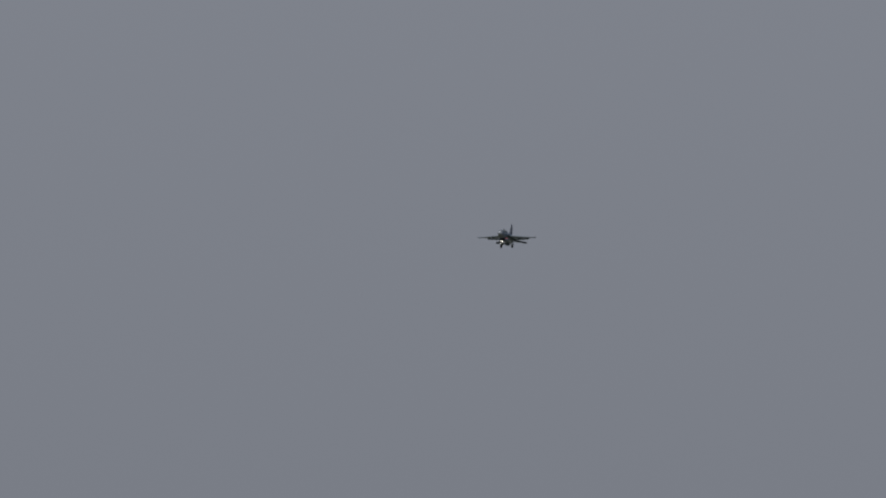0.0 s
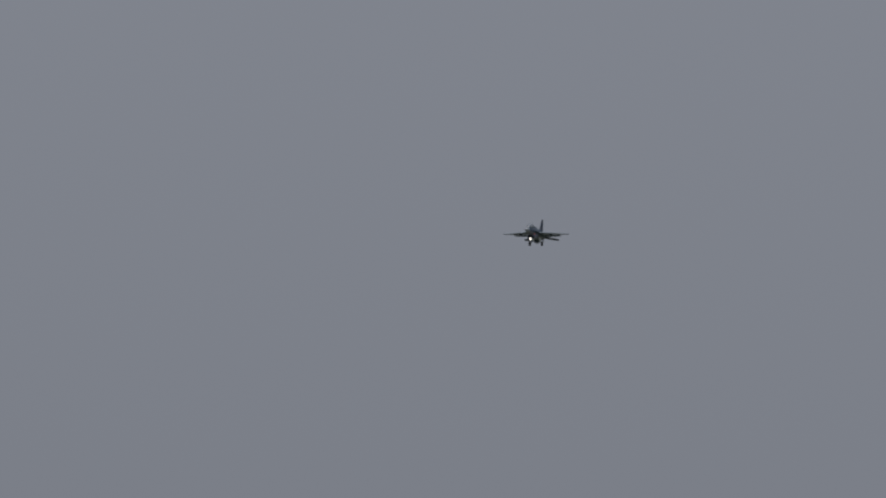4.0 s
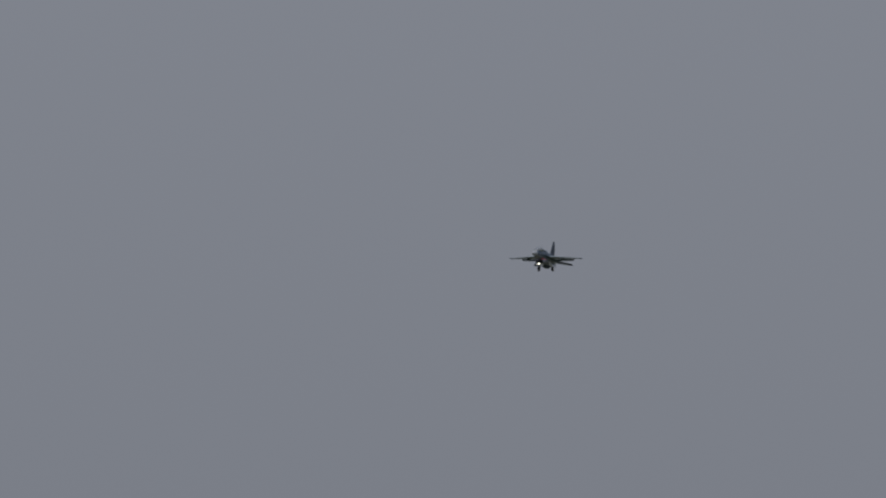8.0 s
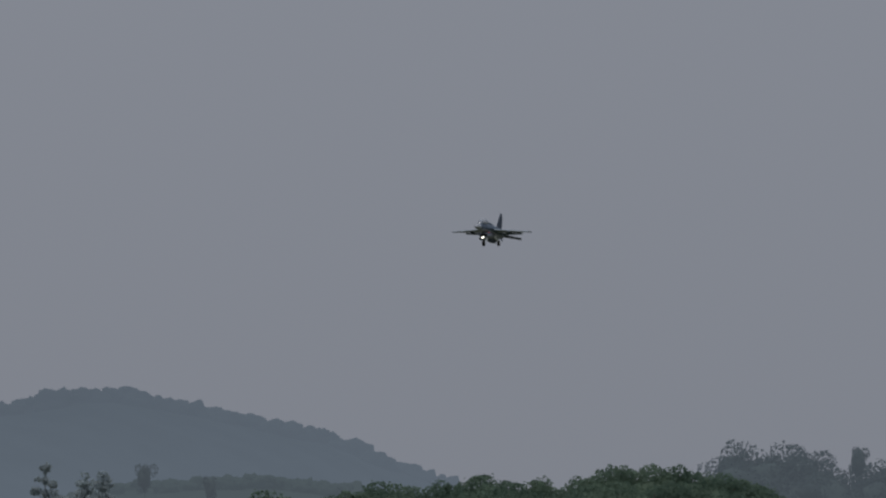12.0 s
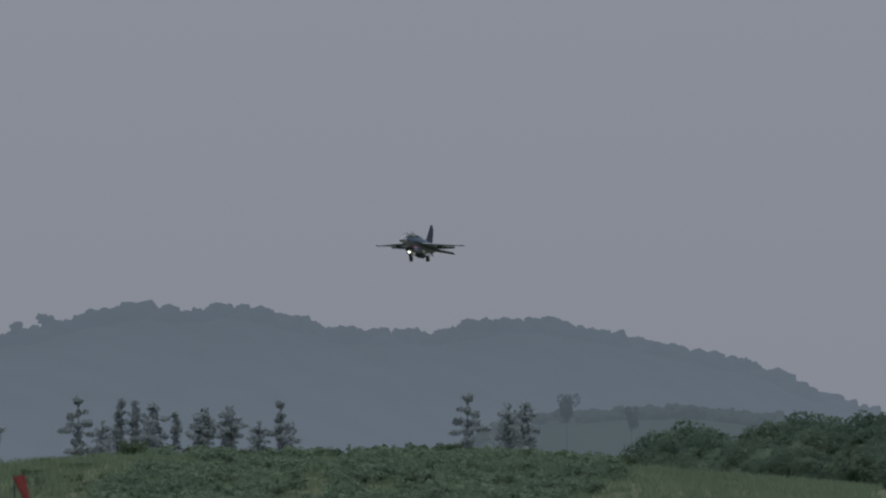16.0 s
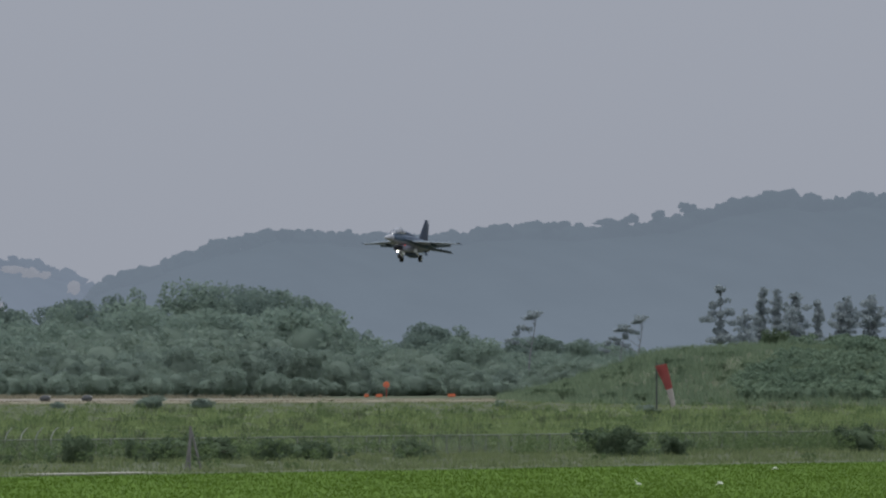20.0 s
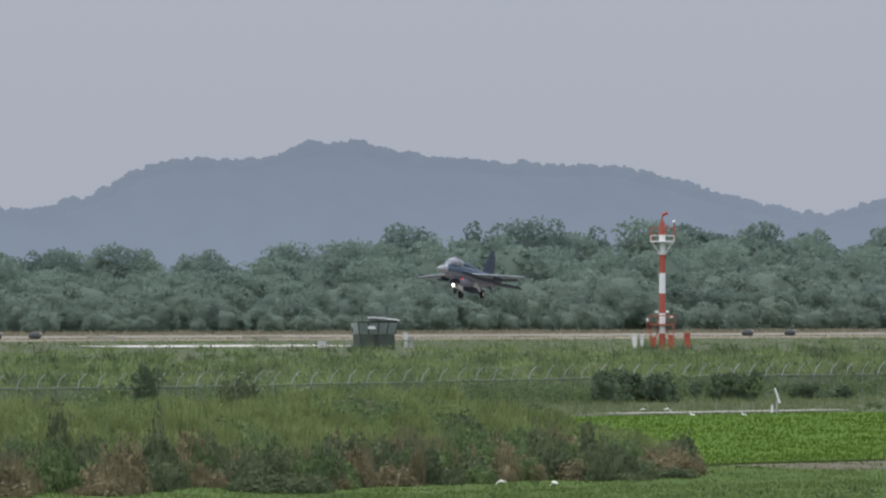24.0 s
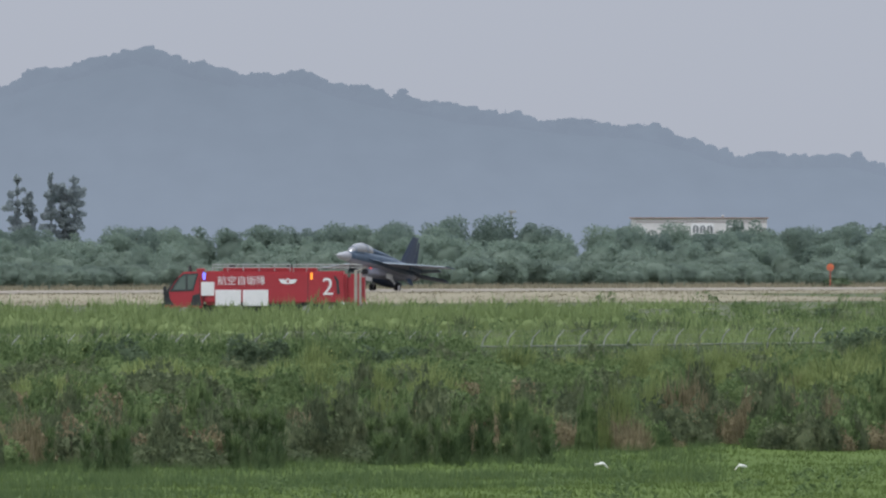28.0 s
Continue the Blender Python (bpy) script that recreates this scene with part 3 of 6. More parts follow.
def trunk_bm(rng, h, r, limbs, lean=0.0):
    bm = bmesh.new()
    top = Vector((lean * h, rng.normal(0, 0.02) * h, h))
    mid = Vector((lean * h * 0.3, rng.normal(0, 0.02) * h, h * 0.5))
    rod((0, 0, -0.3), mid, r, r * 0.7, 7, bm)
    rod(mid, top, r * 0.7, r * 0.25, 7, bm)
    for p in limbs:
        base = mid.lerp(top, min(1, max(0, (p[2] - h * 0.5) / (h * 0.5) - 0.25)))
        rod(base, p[:3], r * 0.35, r * 0.12, 5, bm)
    return bm


def make_tree(kind, seed):
    """A unit tree about 10 m tall, returned as a thing with trunk and crown."""
    rng = np.random.default_rng(seed)
    t = thing({"broad": "broadleaf_tree", "shrub": "shrub", "bush": "dark_bush", "pine": "pine_tree", "umbrella": "umbrella_pine", "far": "far_tree", "wood": "tall_tree", "lone": "lone_tree"}[kind], "", "tree", Matrix())
    bodies, flat = 1, 1.0
    if kind in ("broad", "far", "wood"):
        rx = rng.uniform(2.3, 3.1)
        blobs = [(0, 0, 4.5, rx, 3.6)]
        for _ in range(30):
            a, up = rng.uniform(0, 6.28), rng.uniform(-0.6, 1.0)
            q = rx * math.sqrt(max(0.05, 1 - up * up * 0.85)) * rng.uniform(0.72, 1.02)
            w = rng.lognormal(-0.1, 0.35)
            blobs.append((q * math.cos(a), q * math.sin(a), 4.6 + 3.5 * up * rng.uniform(0.9, 1.1), w * 1.1, w * 0.8))
        blobs.append((rng.normal(0, 0.8), rng.normal(0, 0.8), 8.4, 0.9, 0.9))
        h, r, n, size = 8.0, 0.28, 4200, 0.19
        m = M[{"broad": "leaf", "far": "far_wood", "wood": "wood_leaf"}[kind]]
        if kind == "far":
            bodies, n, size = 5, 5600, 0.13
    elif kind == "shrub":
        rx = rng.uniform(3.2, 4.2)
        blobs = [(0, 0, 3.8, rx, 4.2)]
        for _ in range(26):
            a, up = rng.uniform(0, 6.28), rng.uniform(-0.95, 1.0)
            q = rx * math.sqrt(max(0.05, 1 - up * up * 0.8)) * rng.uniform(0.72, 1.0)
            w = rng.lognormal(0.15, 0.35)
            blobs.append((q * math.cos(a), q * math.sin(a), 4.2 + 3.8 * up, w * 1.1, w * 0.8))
        h, r, n, size, m = 6.0, 0.15, 3400, 0.26, M["haze_tinted_shrub_leaf"]
    elif kind == "bush":
        blobs = [(0, 0, 2.8, 3.4, 3.4)] + [(rng.normal(0, 2.6), rng.normal(0, 2.4), rng.uniform(0.3, 6.6), rng.uniform(1.2, 2.2), rng.uniform(1.2, 2.0)) for _ in range(14)]
        h, r, n, size, m = 6.0, 0.3, 1700, 0.42, M["dark_leaf"]
    elif kind == "pine":
        # layered, narrow, fan-shaped or bushy
        bodies, flat, blobs = 0, 0.7, []
        form = seed % 4
        zs, ws_ = (([3.6, 4.8, 6.6, 8.2, 9.4], [1.0, 2.3, 1.5, 1.1, 0.4]), ([2.0, 4.5, 7.5, 9.4], [0.7, 1.0, 0.75, 0.35]),
                   ([3.6, 5.5, 7.8, 9.2], [0.6, 1.5, 1.7, 0.9]), ([1.4, 4.0, 6.8, 9.2], [1.5, 2.0, 1.6, 0.7]))[form]
        z = zs[0]
        while z < zs[-1]:
            w = float(np.interp(z, zs, ws_))
            away = rng.uniform(0, 6.28)
            for k in range(2 if form == 0 else 3):
                a = away + k * (3.0 if form == 0 else 2.1) + rng.uniform(-0.7, 0.7)
                q = w * rng.uniform(0.2, 0.85)
                blobs.append((q * math.cos(a), q * math.sin(a), z + rng.normal(0, 0.2), w * rng.uniform(0.28, 0.55), rng.uniform(0.18, 0.42)))
            blobs.append((rng.normal(0, 0.1), 0, z + rng.normal(0, 0.1), 0.3 * w, 0.35))
            z += rng.uniform(0.5, 0.95) * (1.25 if form == 0 else 0.8)
        blobs.append((rng.normal(0, 0.25), 0, 9.35, 0.4, 0.28))
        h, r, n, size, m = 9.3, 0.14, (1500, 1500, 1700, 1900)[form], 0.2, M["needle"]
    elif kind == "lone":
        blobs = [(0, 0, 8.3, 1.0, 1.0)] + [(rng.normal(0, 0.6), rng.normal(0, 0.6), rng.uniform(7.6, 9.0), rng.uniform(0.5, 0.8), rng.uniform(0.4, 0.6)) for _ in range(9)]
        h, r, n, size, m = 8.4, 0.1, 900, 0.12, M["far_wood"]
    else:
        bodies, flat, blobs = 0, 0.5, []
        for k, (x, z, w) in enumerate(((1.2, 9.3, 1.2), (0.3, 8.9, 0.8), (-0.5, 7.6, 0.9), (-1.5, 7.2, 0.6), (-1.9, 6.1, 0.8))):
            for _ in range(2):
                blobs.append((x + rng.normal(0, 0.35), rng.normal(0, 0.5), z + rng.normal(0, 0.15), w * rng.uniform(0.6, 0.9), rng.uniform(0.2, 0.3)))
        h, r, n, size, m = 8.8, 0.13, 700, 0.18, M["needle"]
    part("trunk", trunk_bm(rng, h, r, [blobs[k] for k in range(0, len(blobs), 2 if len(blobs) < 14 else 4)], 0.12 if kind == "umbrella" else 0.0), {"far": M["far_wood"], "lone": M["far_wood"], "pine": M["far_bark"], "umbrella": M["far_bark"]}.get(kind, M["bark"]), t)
    v, body, leaf = leaf_cloud(rng, blobs, n, size, bodies, flat)
    CROWNS.setdefault(kind, []).append((v, body, leaf))
    part("crown", soft_mesh("crown", v, np.concatenate([body, leaf]), m), m, t)
    return t


KINDS = {k: [make_tree(k, 11 + i + 7 * j) for i in range(n)] for j, (k, n) in enumerate((("broad", 5), ("shrub", 4), ("bush", 3), ("pine", 8), ("umbrella", 2), ("far", 3), ("wood", 3), ("lone", 1)))}
LABELS = {
    "broad": "dense green broadleaf tree in the windbreak wood", "shrub": "low grey-green shrub at the edge of the wood",
    "bush": "dark green rounded bush in the grass", "pine": "tall thin coastal pine with layered branches",
    "umbrella": "wind-bent coastal pine with flat crown", "far": "tree of a far wood, blue-green haze painted as glow", "lone": "lone round-crowned tree on a bare thin trunk", "wood": "dark green tall tree beyond the grassy mound"}
GROUPS = {"broad": "trees of the windbreak", "shrub": "shrubs of the windbreak", "bush": "bushes in the meadow", "pine": "tall pines", "umbrella": "flat-topped pines", "far": "far trees", "lone": "", "wood": "tall trees beyond the mound"}
USED = {}
rt = random.Random(5)


def plant(kind, x, y, z, height, wide=1.0, turn=None, form=None):
    k = rt.randrange(len(KINDS[kind])) if form is None else form + 4 * rt.randrange(2)
    m = pose(x, y, z, 0, 0, rt.uniform(0, 360) if turn is None else turn)
    src = KINDS[kind][k]
    if (kind, k) in USED:
        t = copy_thing(src, m)
    else:
        USED[(kind, k)] = t = src
        t.matrix_basis = m
    h = height / 9.6
    t.scale = (h * wide, h * wide, h)
    return tagged(t, LABELS[kind], "bush" if kind in ("bush", "shrub") else "tree", GROUPS[kind])


# the windbreak wood beyond the runway: (s, height of its tops above the fields)
BELT_NEAR = [(1446, 8.0), (1492, 7.8), (1511, 7.4), (1522, 7.7), (1529, 7.1), (1540, 8.1), (1556, 8.0), (1568, 7.5), (1570, 8.2), (1581, 8.0), (1588, 7.4), (1593, 8.9), (1604, 8.7), (1611, 7.4), (1618, 8.0), (1640, 7.7), (1645, 8.4), (1653, 7.5), (1666, 7.3), (1676, 9.0), (1687, 7.3), (1707, 8.7), (1729, 9.4), (1768, 9.3), (1780, 11.3), (1794, 10.7), (1804, 11.3), (1829, 11.5), (1832, 10.1), (1838, 10.0), (1852, 11.3), (1872, 9.9), (1881, 12.0), (1897, 12.1), (1907, 12.6), (1918, 13.8)]
BELT_FAR = [(1930, 15.2), (1939, 15.0), (1947, 14.0), (1953, 13.2), (1973, 14.2), (1983, 14.7), (2005, 14.1), (2034, 15.5), (2055, 13.8), (2081, 15.5), (2089, 13.6), (2104, 12.3), (2119, 13.7), (2138, 14.5), (2144, 12.3), (2152, 15.2), (2166, 16.4), (2178, 15.7), (2188, 14.4), (2197, 16.3), (2213, 16.2), (2224, 14.8), (2236, 11.9), (2244, 10.0), (2264, 11.2), (2271, 10.1), (2279, 11.8), (2294, 11.3), (2305, 9.4), (2321, 10.2), (2337, 9.8), (2347, 10.2), (2369, 8.7), (2410, 8.2)]
bs, bh = np.array(BELT_NEAR + BELT_FAR).T


def woods(name, places, kind, label, material):
    """Many crowns of one kind joined into one mesh: (x, y, z, height, width factor)."""
    V, Fc, at = [], [], 0
    src = []
    for co, body, leaf in CROWNS[kind]:
        # the joined crowns keep every third leaf, somewhat larger
        tri = co[leaf[::3]]
        mid = tri.mean(1, keepdims=True)
        solid = int(body.max()) + 1
        src.append((np.concatenate([co[:solid], (mid + (tri - mid) * 1.45).reshape(-1, 3)]), np.concatenate([body, solid + np.arange(len(tri) * 3).reshape(-1, 3)])))
    for x, y, z, h, w in places:
        co, fc = src[rt.randrange(len(src))]
        a, k = rt.uniform(0, 6.28), h / 9.6
        ca, sa = math.cos(a) * k * w, math.sin(a) * k * w
        V.append(np.stack([x + co[:, 0] * ca - co[:, 1] * sa, y + co[:, 0] * sa + co[:, 1] * ca, z + co[:, 2] * k], -1))
        Fc.append(fc + at)
        at += len(co)
    return tagged(new(name, soft_mesh(name, np.concatenate(V), np.concatenate(Fc), material)), label, "woods", kind="stuff")


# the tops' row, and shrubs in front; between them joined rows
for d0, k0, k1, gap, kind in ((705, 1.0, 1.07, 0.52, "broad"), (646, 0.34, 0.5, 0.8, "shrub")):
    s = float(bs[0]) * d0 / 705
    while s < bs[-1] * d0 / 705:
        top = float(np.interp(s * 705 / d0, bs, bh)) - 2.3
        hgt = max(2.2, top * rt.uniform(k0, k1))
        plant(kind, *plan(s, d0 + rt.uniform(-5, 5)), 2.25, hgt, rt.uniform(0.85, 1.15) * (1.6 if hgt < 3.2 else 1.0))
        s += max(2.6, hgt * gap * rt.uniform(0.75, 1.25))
low, high = [], []
for rows_, d0, k0, k1, step in ((high, 686, 0.68, 0.9, 4.6), (low, 668, 0.48, 0.68, 4.8), (low, 638, 0.18, 0.3, 3.4)):
    s = float(bs[0]) * d0 / 705
    while s < bs[-1] * d0 / 705:
        rows_.append((*plan(s, d0 + rt.uniform(-5, 5)), 2.25, max(1.8, (float(np.interp(s * 705 / d0, bs, bh)) - 2.3) * rt.uniform(k0, k1)), rt.uniform(1.0, 1.4)))
        s += step * rt.uniform(0.7, 1.3)
woods("windbreak_undergrowth", low, "shrub", "dense grey-green undergrowth of the windbreak", M["haze_tinted_shrub_leaf"])
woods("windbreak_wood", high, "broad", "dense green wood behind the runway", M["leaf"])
# tall wood beyond the mound
WOOD = [(165.59, 11.0), (167.56, 12.8), (170.67, 11.6), (173.9, 13.8), (176.22, 12.6), (179.4, 14.8), (180.3, 13.9), (182.2, 14.3), (184.4, 13.6), (186.3, 15.2), (187.5, 15.7), (192.1, 15.4), (193.6, 14.8), (194.6, 13.6), (196.2, 12.5), (196.86, 9.0)]
wx, wt = np.array(WOOD).T
for r, k, gap in ((1960, 0.62, 0.9), (2000, 0.84, 0.75), (2060, 1.0, 0.62)):
    b = wx[0]
    while b < wx[-1]:
        hgt = (float(np.interp(b, wx, wt)) - 2.3) * k * rt.uniform(0.97, 1.04)
        plant("wood", *polar(b, r + rt.uniform(-8, 8)), 2.25, hgt, rt.uniform(0.95, 1.15))
        b += gap * rt.uniform(0.8, 1.2)
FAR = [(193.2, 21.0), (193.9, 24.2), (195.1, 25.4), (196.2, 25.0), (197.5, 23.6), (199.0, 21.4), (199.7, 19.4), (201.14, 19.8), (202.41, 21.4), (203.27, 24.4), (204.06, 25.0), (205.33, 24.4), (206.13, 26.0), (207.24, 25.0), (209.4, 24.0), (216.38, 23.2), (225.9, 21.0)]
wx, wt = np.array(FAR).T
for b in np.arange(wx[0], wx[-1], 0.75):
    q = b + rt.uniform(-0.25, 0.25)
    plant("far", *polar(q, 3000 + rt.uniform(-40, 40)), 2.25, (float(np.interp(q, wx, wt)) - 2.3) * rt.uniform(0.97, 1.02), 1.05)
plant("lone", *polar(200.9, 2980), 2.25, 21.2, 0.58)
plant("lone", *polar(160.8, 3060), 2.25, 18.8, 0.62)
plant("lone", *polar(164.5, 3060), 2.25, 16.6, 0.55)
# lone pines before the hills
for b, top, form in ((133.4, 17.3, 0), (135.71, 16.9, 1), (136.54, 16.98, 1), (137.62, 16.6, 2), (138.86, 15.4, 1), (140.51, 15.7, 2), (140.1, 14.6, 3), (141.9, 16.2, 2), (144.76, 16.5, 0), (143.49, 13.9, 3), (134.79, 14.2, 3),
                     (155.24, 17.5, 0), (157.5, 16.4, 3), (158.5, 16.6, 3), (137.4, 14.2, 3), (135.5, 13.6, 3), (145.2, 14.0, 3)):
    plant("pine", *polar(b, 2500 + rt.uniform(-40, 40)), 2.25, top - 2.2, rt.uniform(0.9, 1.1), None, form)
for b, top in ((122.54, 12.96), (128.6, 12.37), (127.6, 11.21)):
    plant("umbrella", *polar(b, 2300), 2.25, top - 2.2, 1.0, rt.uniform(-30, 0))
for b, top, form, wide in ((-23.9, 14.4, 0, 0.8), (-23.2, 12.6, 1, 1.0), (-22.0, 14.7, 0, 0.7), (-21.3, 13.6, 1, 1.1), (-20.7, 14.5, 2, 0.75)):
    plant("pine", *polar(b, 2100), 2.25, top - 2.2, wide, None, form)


# ---------------------------------------------------------------- the grassy mound by the runway's end
def mound_top(b):
    return np.interp(b, [121.14, 124.32, 130.03, 134.48, 156.06, 165.59, 181.46], [2.2, 3.6, 7.11, 7.83, 7.71, 6.51, 4.0])


mb = np.linspace(121.14, 181.46, 90)
rows = [(1790, 0.0), (1812, 0.25), (1840, 0.66), (1868, 0.93), (1895, 1.0), (1930, 0.9), (1980, 0.0)]
mv = [(rr * math.sin(b / 1000), rr * math.cos(b / 1000), 1.6 + (float(mound_top(b)) - 1.6) * k + (0.35 * noise.noise((b * 0.3, rr * 0.05, 0)) if k else -0.3)) for rr, k in rows for b in mb]
mf = [(i * 90 + j, i * 90 + j + 1, (i + 1) * 90 + j + 1, (i + 1) * 90 + j) for i in range(len(rows) - 1) for j in range(89)]
tagged(new("grass_mound", mesh_of("grass_mound", mv, mf, M["meadow"], True)), "overgrown grassy earth mound by the runway", "mound", kind="structure")


def mound_z(b, rr):
    return 1.6 + (float(mound_top(b)) - 1.6) * float(np.interp(rr, [q[0] for q in rows], [q[1] for q in rows]))


cover = []
for _ in range(620):
    b = rt.uniform(134.5, 172)
    rr = 1800 + 90 * rt.random()
    thick = noise.noise((b * 0.16, rr * 0.012, 2.0)) + np.interp(b, [134.5, 138, 156, 162, 172], [-0.3, 0.6, 0.6, 0.1, -0.35]) - (0.5 if 1862 < rr < 1880 else 0)
    if thick > 0.02:
        cover.append((*polar(b, rr), mound_z(b, rr) - 0.6, rt.uniform(1.9, 2.9), 1.3))
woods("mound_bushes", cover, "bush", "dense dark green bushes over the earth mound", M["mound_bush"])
for _ in range(40):
    b = rt.uniform(134.48, 165.59)
    rr = rt.uniform(1880, 1925)
    plant("bush", *polar(b, rr), mound_z(b, rr) - 0.5, rt.uniform(2.0, 3.1), 1.0)
for _ in range(40):
    b = rt.uniform(122.41, 135.11)
    rr = rt.uniform(1796, 1900)
    plant("bush", *polar(b, rr), mound_z(b, rr) - 0.2, rt.uniform(0.6, 1.2), 1.7)


# ---------------------------------------------------------------- the jet
def two_tone(ob):
    """Faces that look down take the paler colour of the underside."""
    ob.data.materials.append(M["jet_under"])
    for f in ob.data.polygons:
        if f.normal.z < -0.35:
            f.material_index = 1
    return ob


def build_jet():
    """A two-seat fighter, nose along +y, origin between the wing tips."""
    j = thing("fighter_jet", "blue camouflaged two-seat fighter jet landing with gear down", "aircraft", Matrix())
    blue, grey, dark = M["jet_blue"], M["jet_grey"], M["jet_dark"]
    two_tone(part("fuselage", loft([(7.9, 0, 0.0, 0.41, 0.38, 2.0), (7.2, 0, 0.02, 0.50, 0.46, 2.0), (6.0, 0, 0.06, 0.60, 0.58, 2.1), (4.8, 0, 0.12, 0.66, 0.62, 2.3),
                           (3.4, 0, 0.12, 0.85, 0.62, 2.5), (1.8, 0, 0.05, 1.05, 0.72, 2.6), (0.2, 0, 0.0, 1.12, 0.76, 2.6), (-1.6, 0, 0.02, 1.02, 0.72, 2.5),
                           (-3.2, 0, 0.05, 0.80, 0.64, 2.2), (-4.6, 0, 0.06, 0.60, 0.56, 2.0)], 24), blue, j))
    part("spine", loft([(4.2, 0, 0.80, 0.34, 0.20, 2), (3.0, 0, 0.88, 0.42, 0.30, 2), (1.0, 0, 0.80, 0.40, 0.28, 2), (-1.2, 0, 0.68, 0.30, 0.24, 2), (-3.6, 0, 0.55, 0.16, 0.16, 2)], 16), blue, j)
    nose = part("radome", loft([(9.85, 0, -0.16, 0.02, 0.02, 2), (9.6, 0, -0.15, 0.14, 0.14, 2), (9.1, 0, -0.11, 0.27, 0.26, 2), (8.5, 0, -0.05, 0.35, 0.33, 2), (7.9, 0, 0.0, 0.42, 0.39, 2)], 20), grey, j, "pale grey nose cone")
    part("pitot_probe", rod((0, 9.8, -0.16), (0, 10.4, -0.17), 0.03, 0.012), M["steel"], nose)
    SILL = {6.85: (0.60, 0.375, 0.335), 4.95: (0.82, 0.485, 0.575), 3.7: (0.84, 0.43, 0.425)}
    canopy = part("canopy", loft([(7.5, 0, 0.40, 0.10, 0.05, 2), (7.05, 0, 0.55, 0.33, 0.26, 2), (6.4, 0, 0.70, 0.44, 0.46, 2), (5.5, 0, 0.80, 0.475, 0.57, 2),
                                  (4.5, 0, 0.82, 0.47, 0.56, 2), (3.7, 0, 0.84, 0.42, 0.41, 2), (3.1, 0, 0.86, 0.31, 0.22, 2)], 20), M["canopy"], j, "long clear two-seat canopy")
    for y in (6.85, 4.95, 3.7):
        part("canopy_frame", loft([(y + 0.07, 0, *SILL[y], 2), (y - 0.07, 0, *SILL[y], 2)], 20), blue, canopy)
    part("canopy_sill", loft([(7.2, 0, 0.42, 0.40, 0.08, 3), (5.4, 0, 0.52, 0.56, 0.10, 3), (3.4, 0, 0.62, 0.52, 0.10, 3)], 12), blue, canopy)
    part("seat_back", box(-0.22, 0.22, 5.55, 5.75, 0.5, 1.05, 0.05), M["jet_dark"], canopy, "dark ejection seat")
    part("seat_back", box(-0.22, 0.22, 4.05, 4.25, 0.5, 1.05, 0.05), M["jet_dark"], canopy, "dark ejection seat")
    inlet = part("air_intake", loft([(4.9, 0, -0.86, 0.62, 0.30, 2.8), (4.2, 0, -0.80, 0.72, 0.40, 2.8), (2.6, 0, -0.62, 0.82, 0.52, 2.8), (0.4, 0, -0.48, 0.86, 0.56, 2.6), (-2.4, 0, -0.25, 0.72, 0.48, 2.4)], 20), M["jet_under"], j, "grey-blue belly intake")
    part("intake_mouth", loft([(4.94, 0, -0.86, 0.55, 0.24, 2.8), (4.91, 0, -0.86, 0.55, 0.24, 2.8)], 20), dark, inlet, "black intake opening")
    for sx in (-1, 1):
        wing = two_tone(part("wing", foil(((sx * 0.85, 3.5, 0.06), (sx * 0.85, -1.75, 0.06)), ((sx * 5.35, 0.72, 0.02), (sx * 5.35, -0.55, 0.02)), 0.26, 0.07), blue, j))
        part("wing_root", foil(((sx * 0.45, 5.9, 0.12), (sx * 0.45, -1.7, 0.08)), ((sx * 1.25, 3.3, 0.06), (sx * 1.25, -1.7, 0.06)), 0.30, 0.24), blue, wing)
        part("edge_flap", foil(((sx * 1.15, 3.62, -0.04), (sx * 1.15, 3.26, 0.10)), ((sx * 5.30, 0.92, -0.04), (sx * 5.30, 0.62, 0.05)), 0.06, 0.04), M["jet_sheen"], wing, "drooped leading edge, sky sheen painted pale")
        part("flap", foil(((sx * 1.0, -1.55, 0.02), (sx * 1.0, -2.35, -0.22)), ((sx * 4.0, -0.98, 0.0), (sx * 4.0, -1.55, -0.16)), 0.10, 0.07), blue, wing)
        part("tip_rail", loft([(0.95, sx * 5.44, 0.02, 0.02, 0.02, 2), (0.8, sx * 5.44, 0.02, 0.06, 0.06, 2), (-0.6, sx * 5.44, 0.02, 0.06, 0.06, 2), (-0.75, sx * 5.44, 0.02, 0.03, 0.03, 2)], 10), blue, wing)
        pylon = part("pylon", box(sx * 2.6 - 0.05, sx * 2.6 + 0.05, -0.6, 1.5, -0.34, 0.0, 0.02), blue, wing)
        part("tailplane", foil(((sx * 0.62, -3.0, 0.02), (sx * 0.62, -5.2, -0.24)), ((sx * 2.95, -4.55, -0.36), (sx * 2.95, -5.55, -0.58)), 0.14, 0.07), M["jet_navy"], j)
        part("ventral_fin", foil(((sx * 0.50, -2.2, -0.45), (sx * 0.50, -3.5, -0.40)), ((sx * 0.78, -2.7, -1.0), (sx * 0.78, -3.4, -1.0)), 0.06, 0.04), blue, j)
        # main gear
        leg = part("main_gear_leg", rod((sx * 0.62, 1.0, -0.55), (sx * 1.0, 0.35, -1.58), 0.10, 0.08), M["gear"], j, "white main gear strut")
        part("drag_brace", rod((sx * 0.60, 1.9, -0.6), (sx * 0.98, 0.45, -1.40), 0.06, 0.06), M["gear"], leg)
        part("wheel", rod((sx * 0.92, 0.35, -1.60), (sx * 1.20, 0.35, -1.60), 0.38, 0.38, 18), M["tyre"], leg, "black tyre")
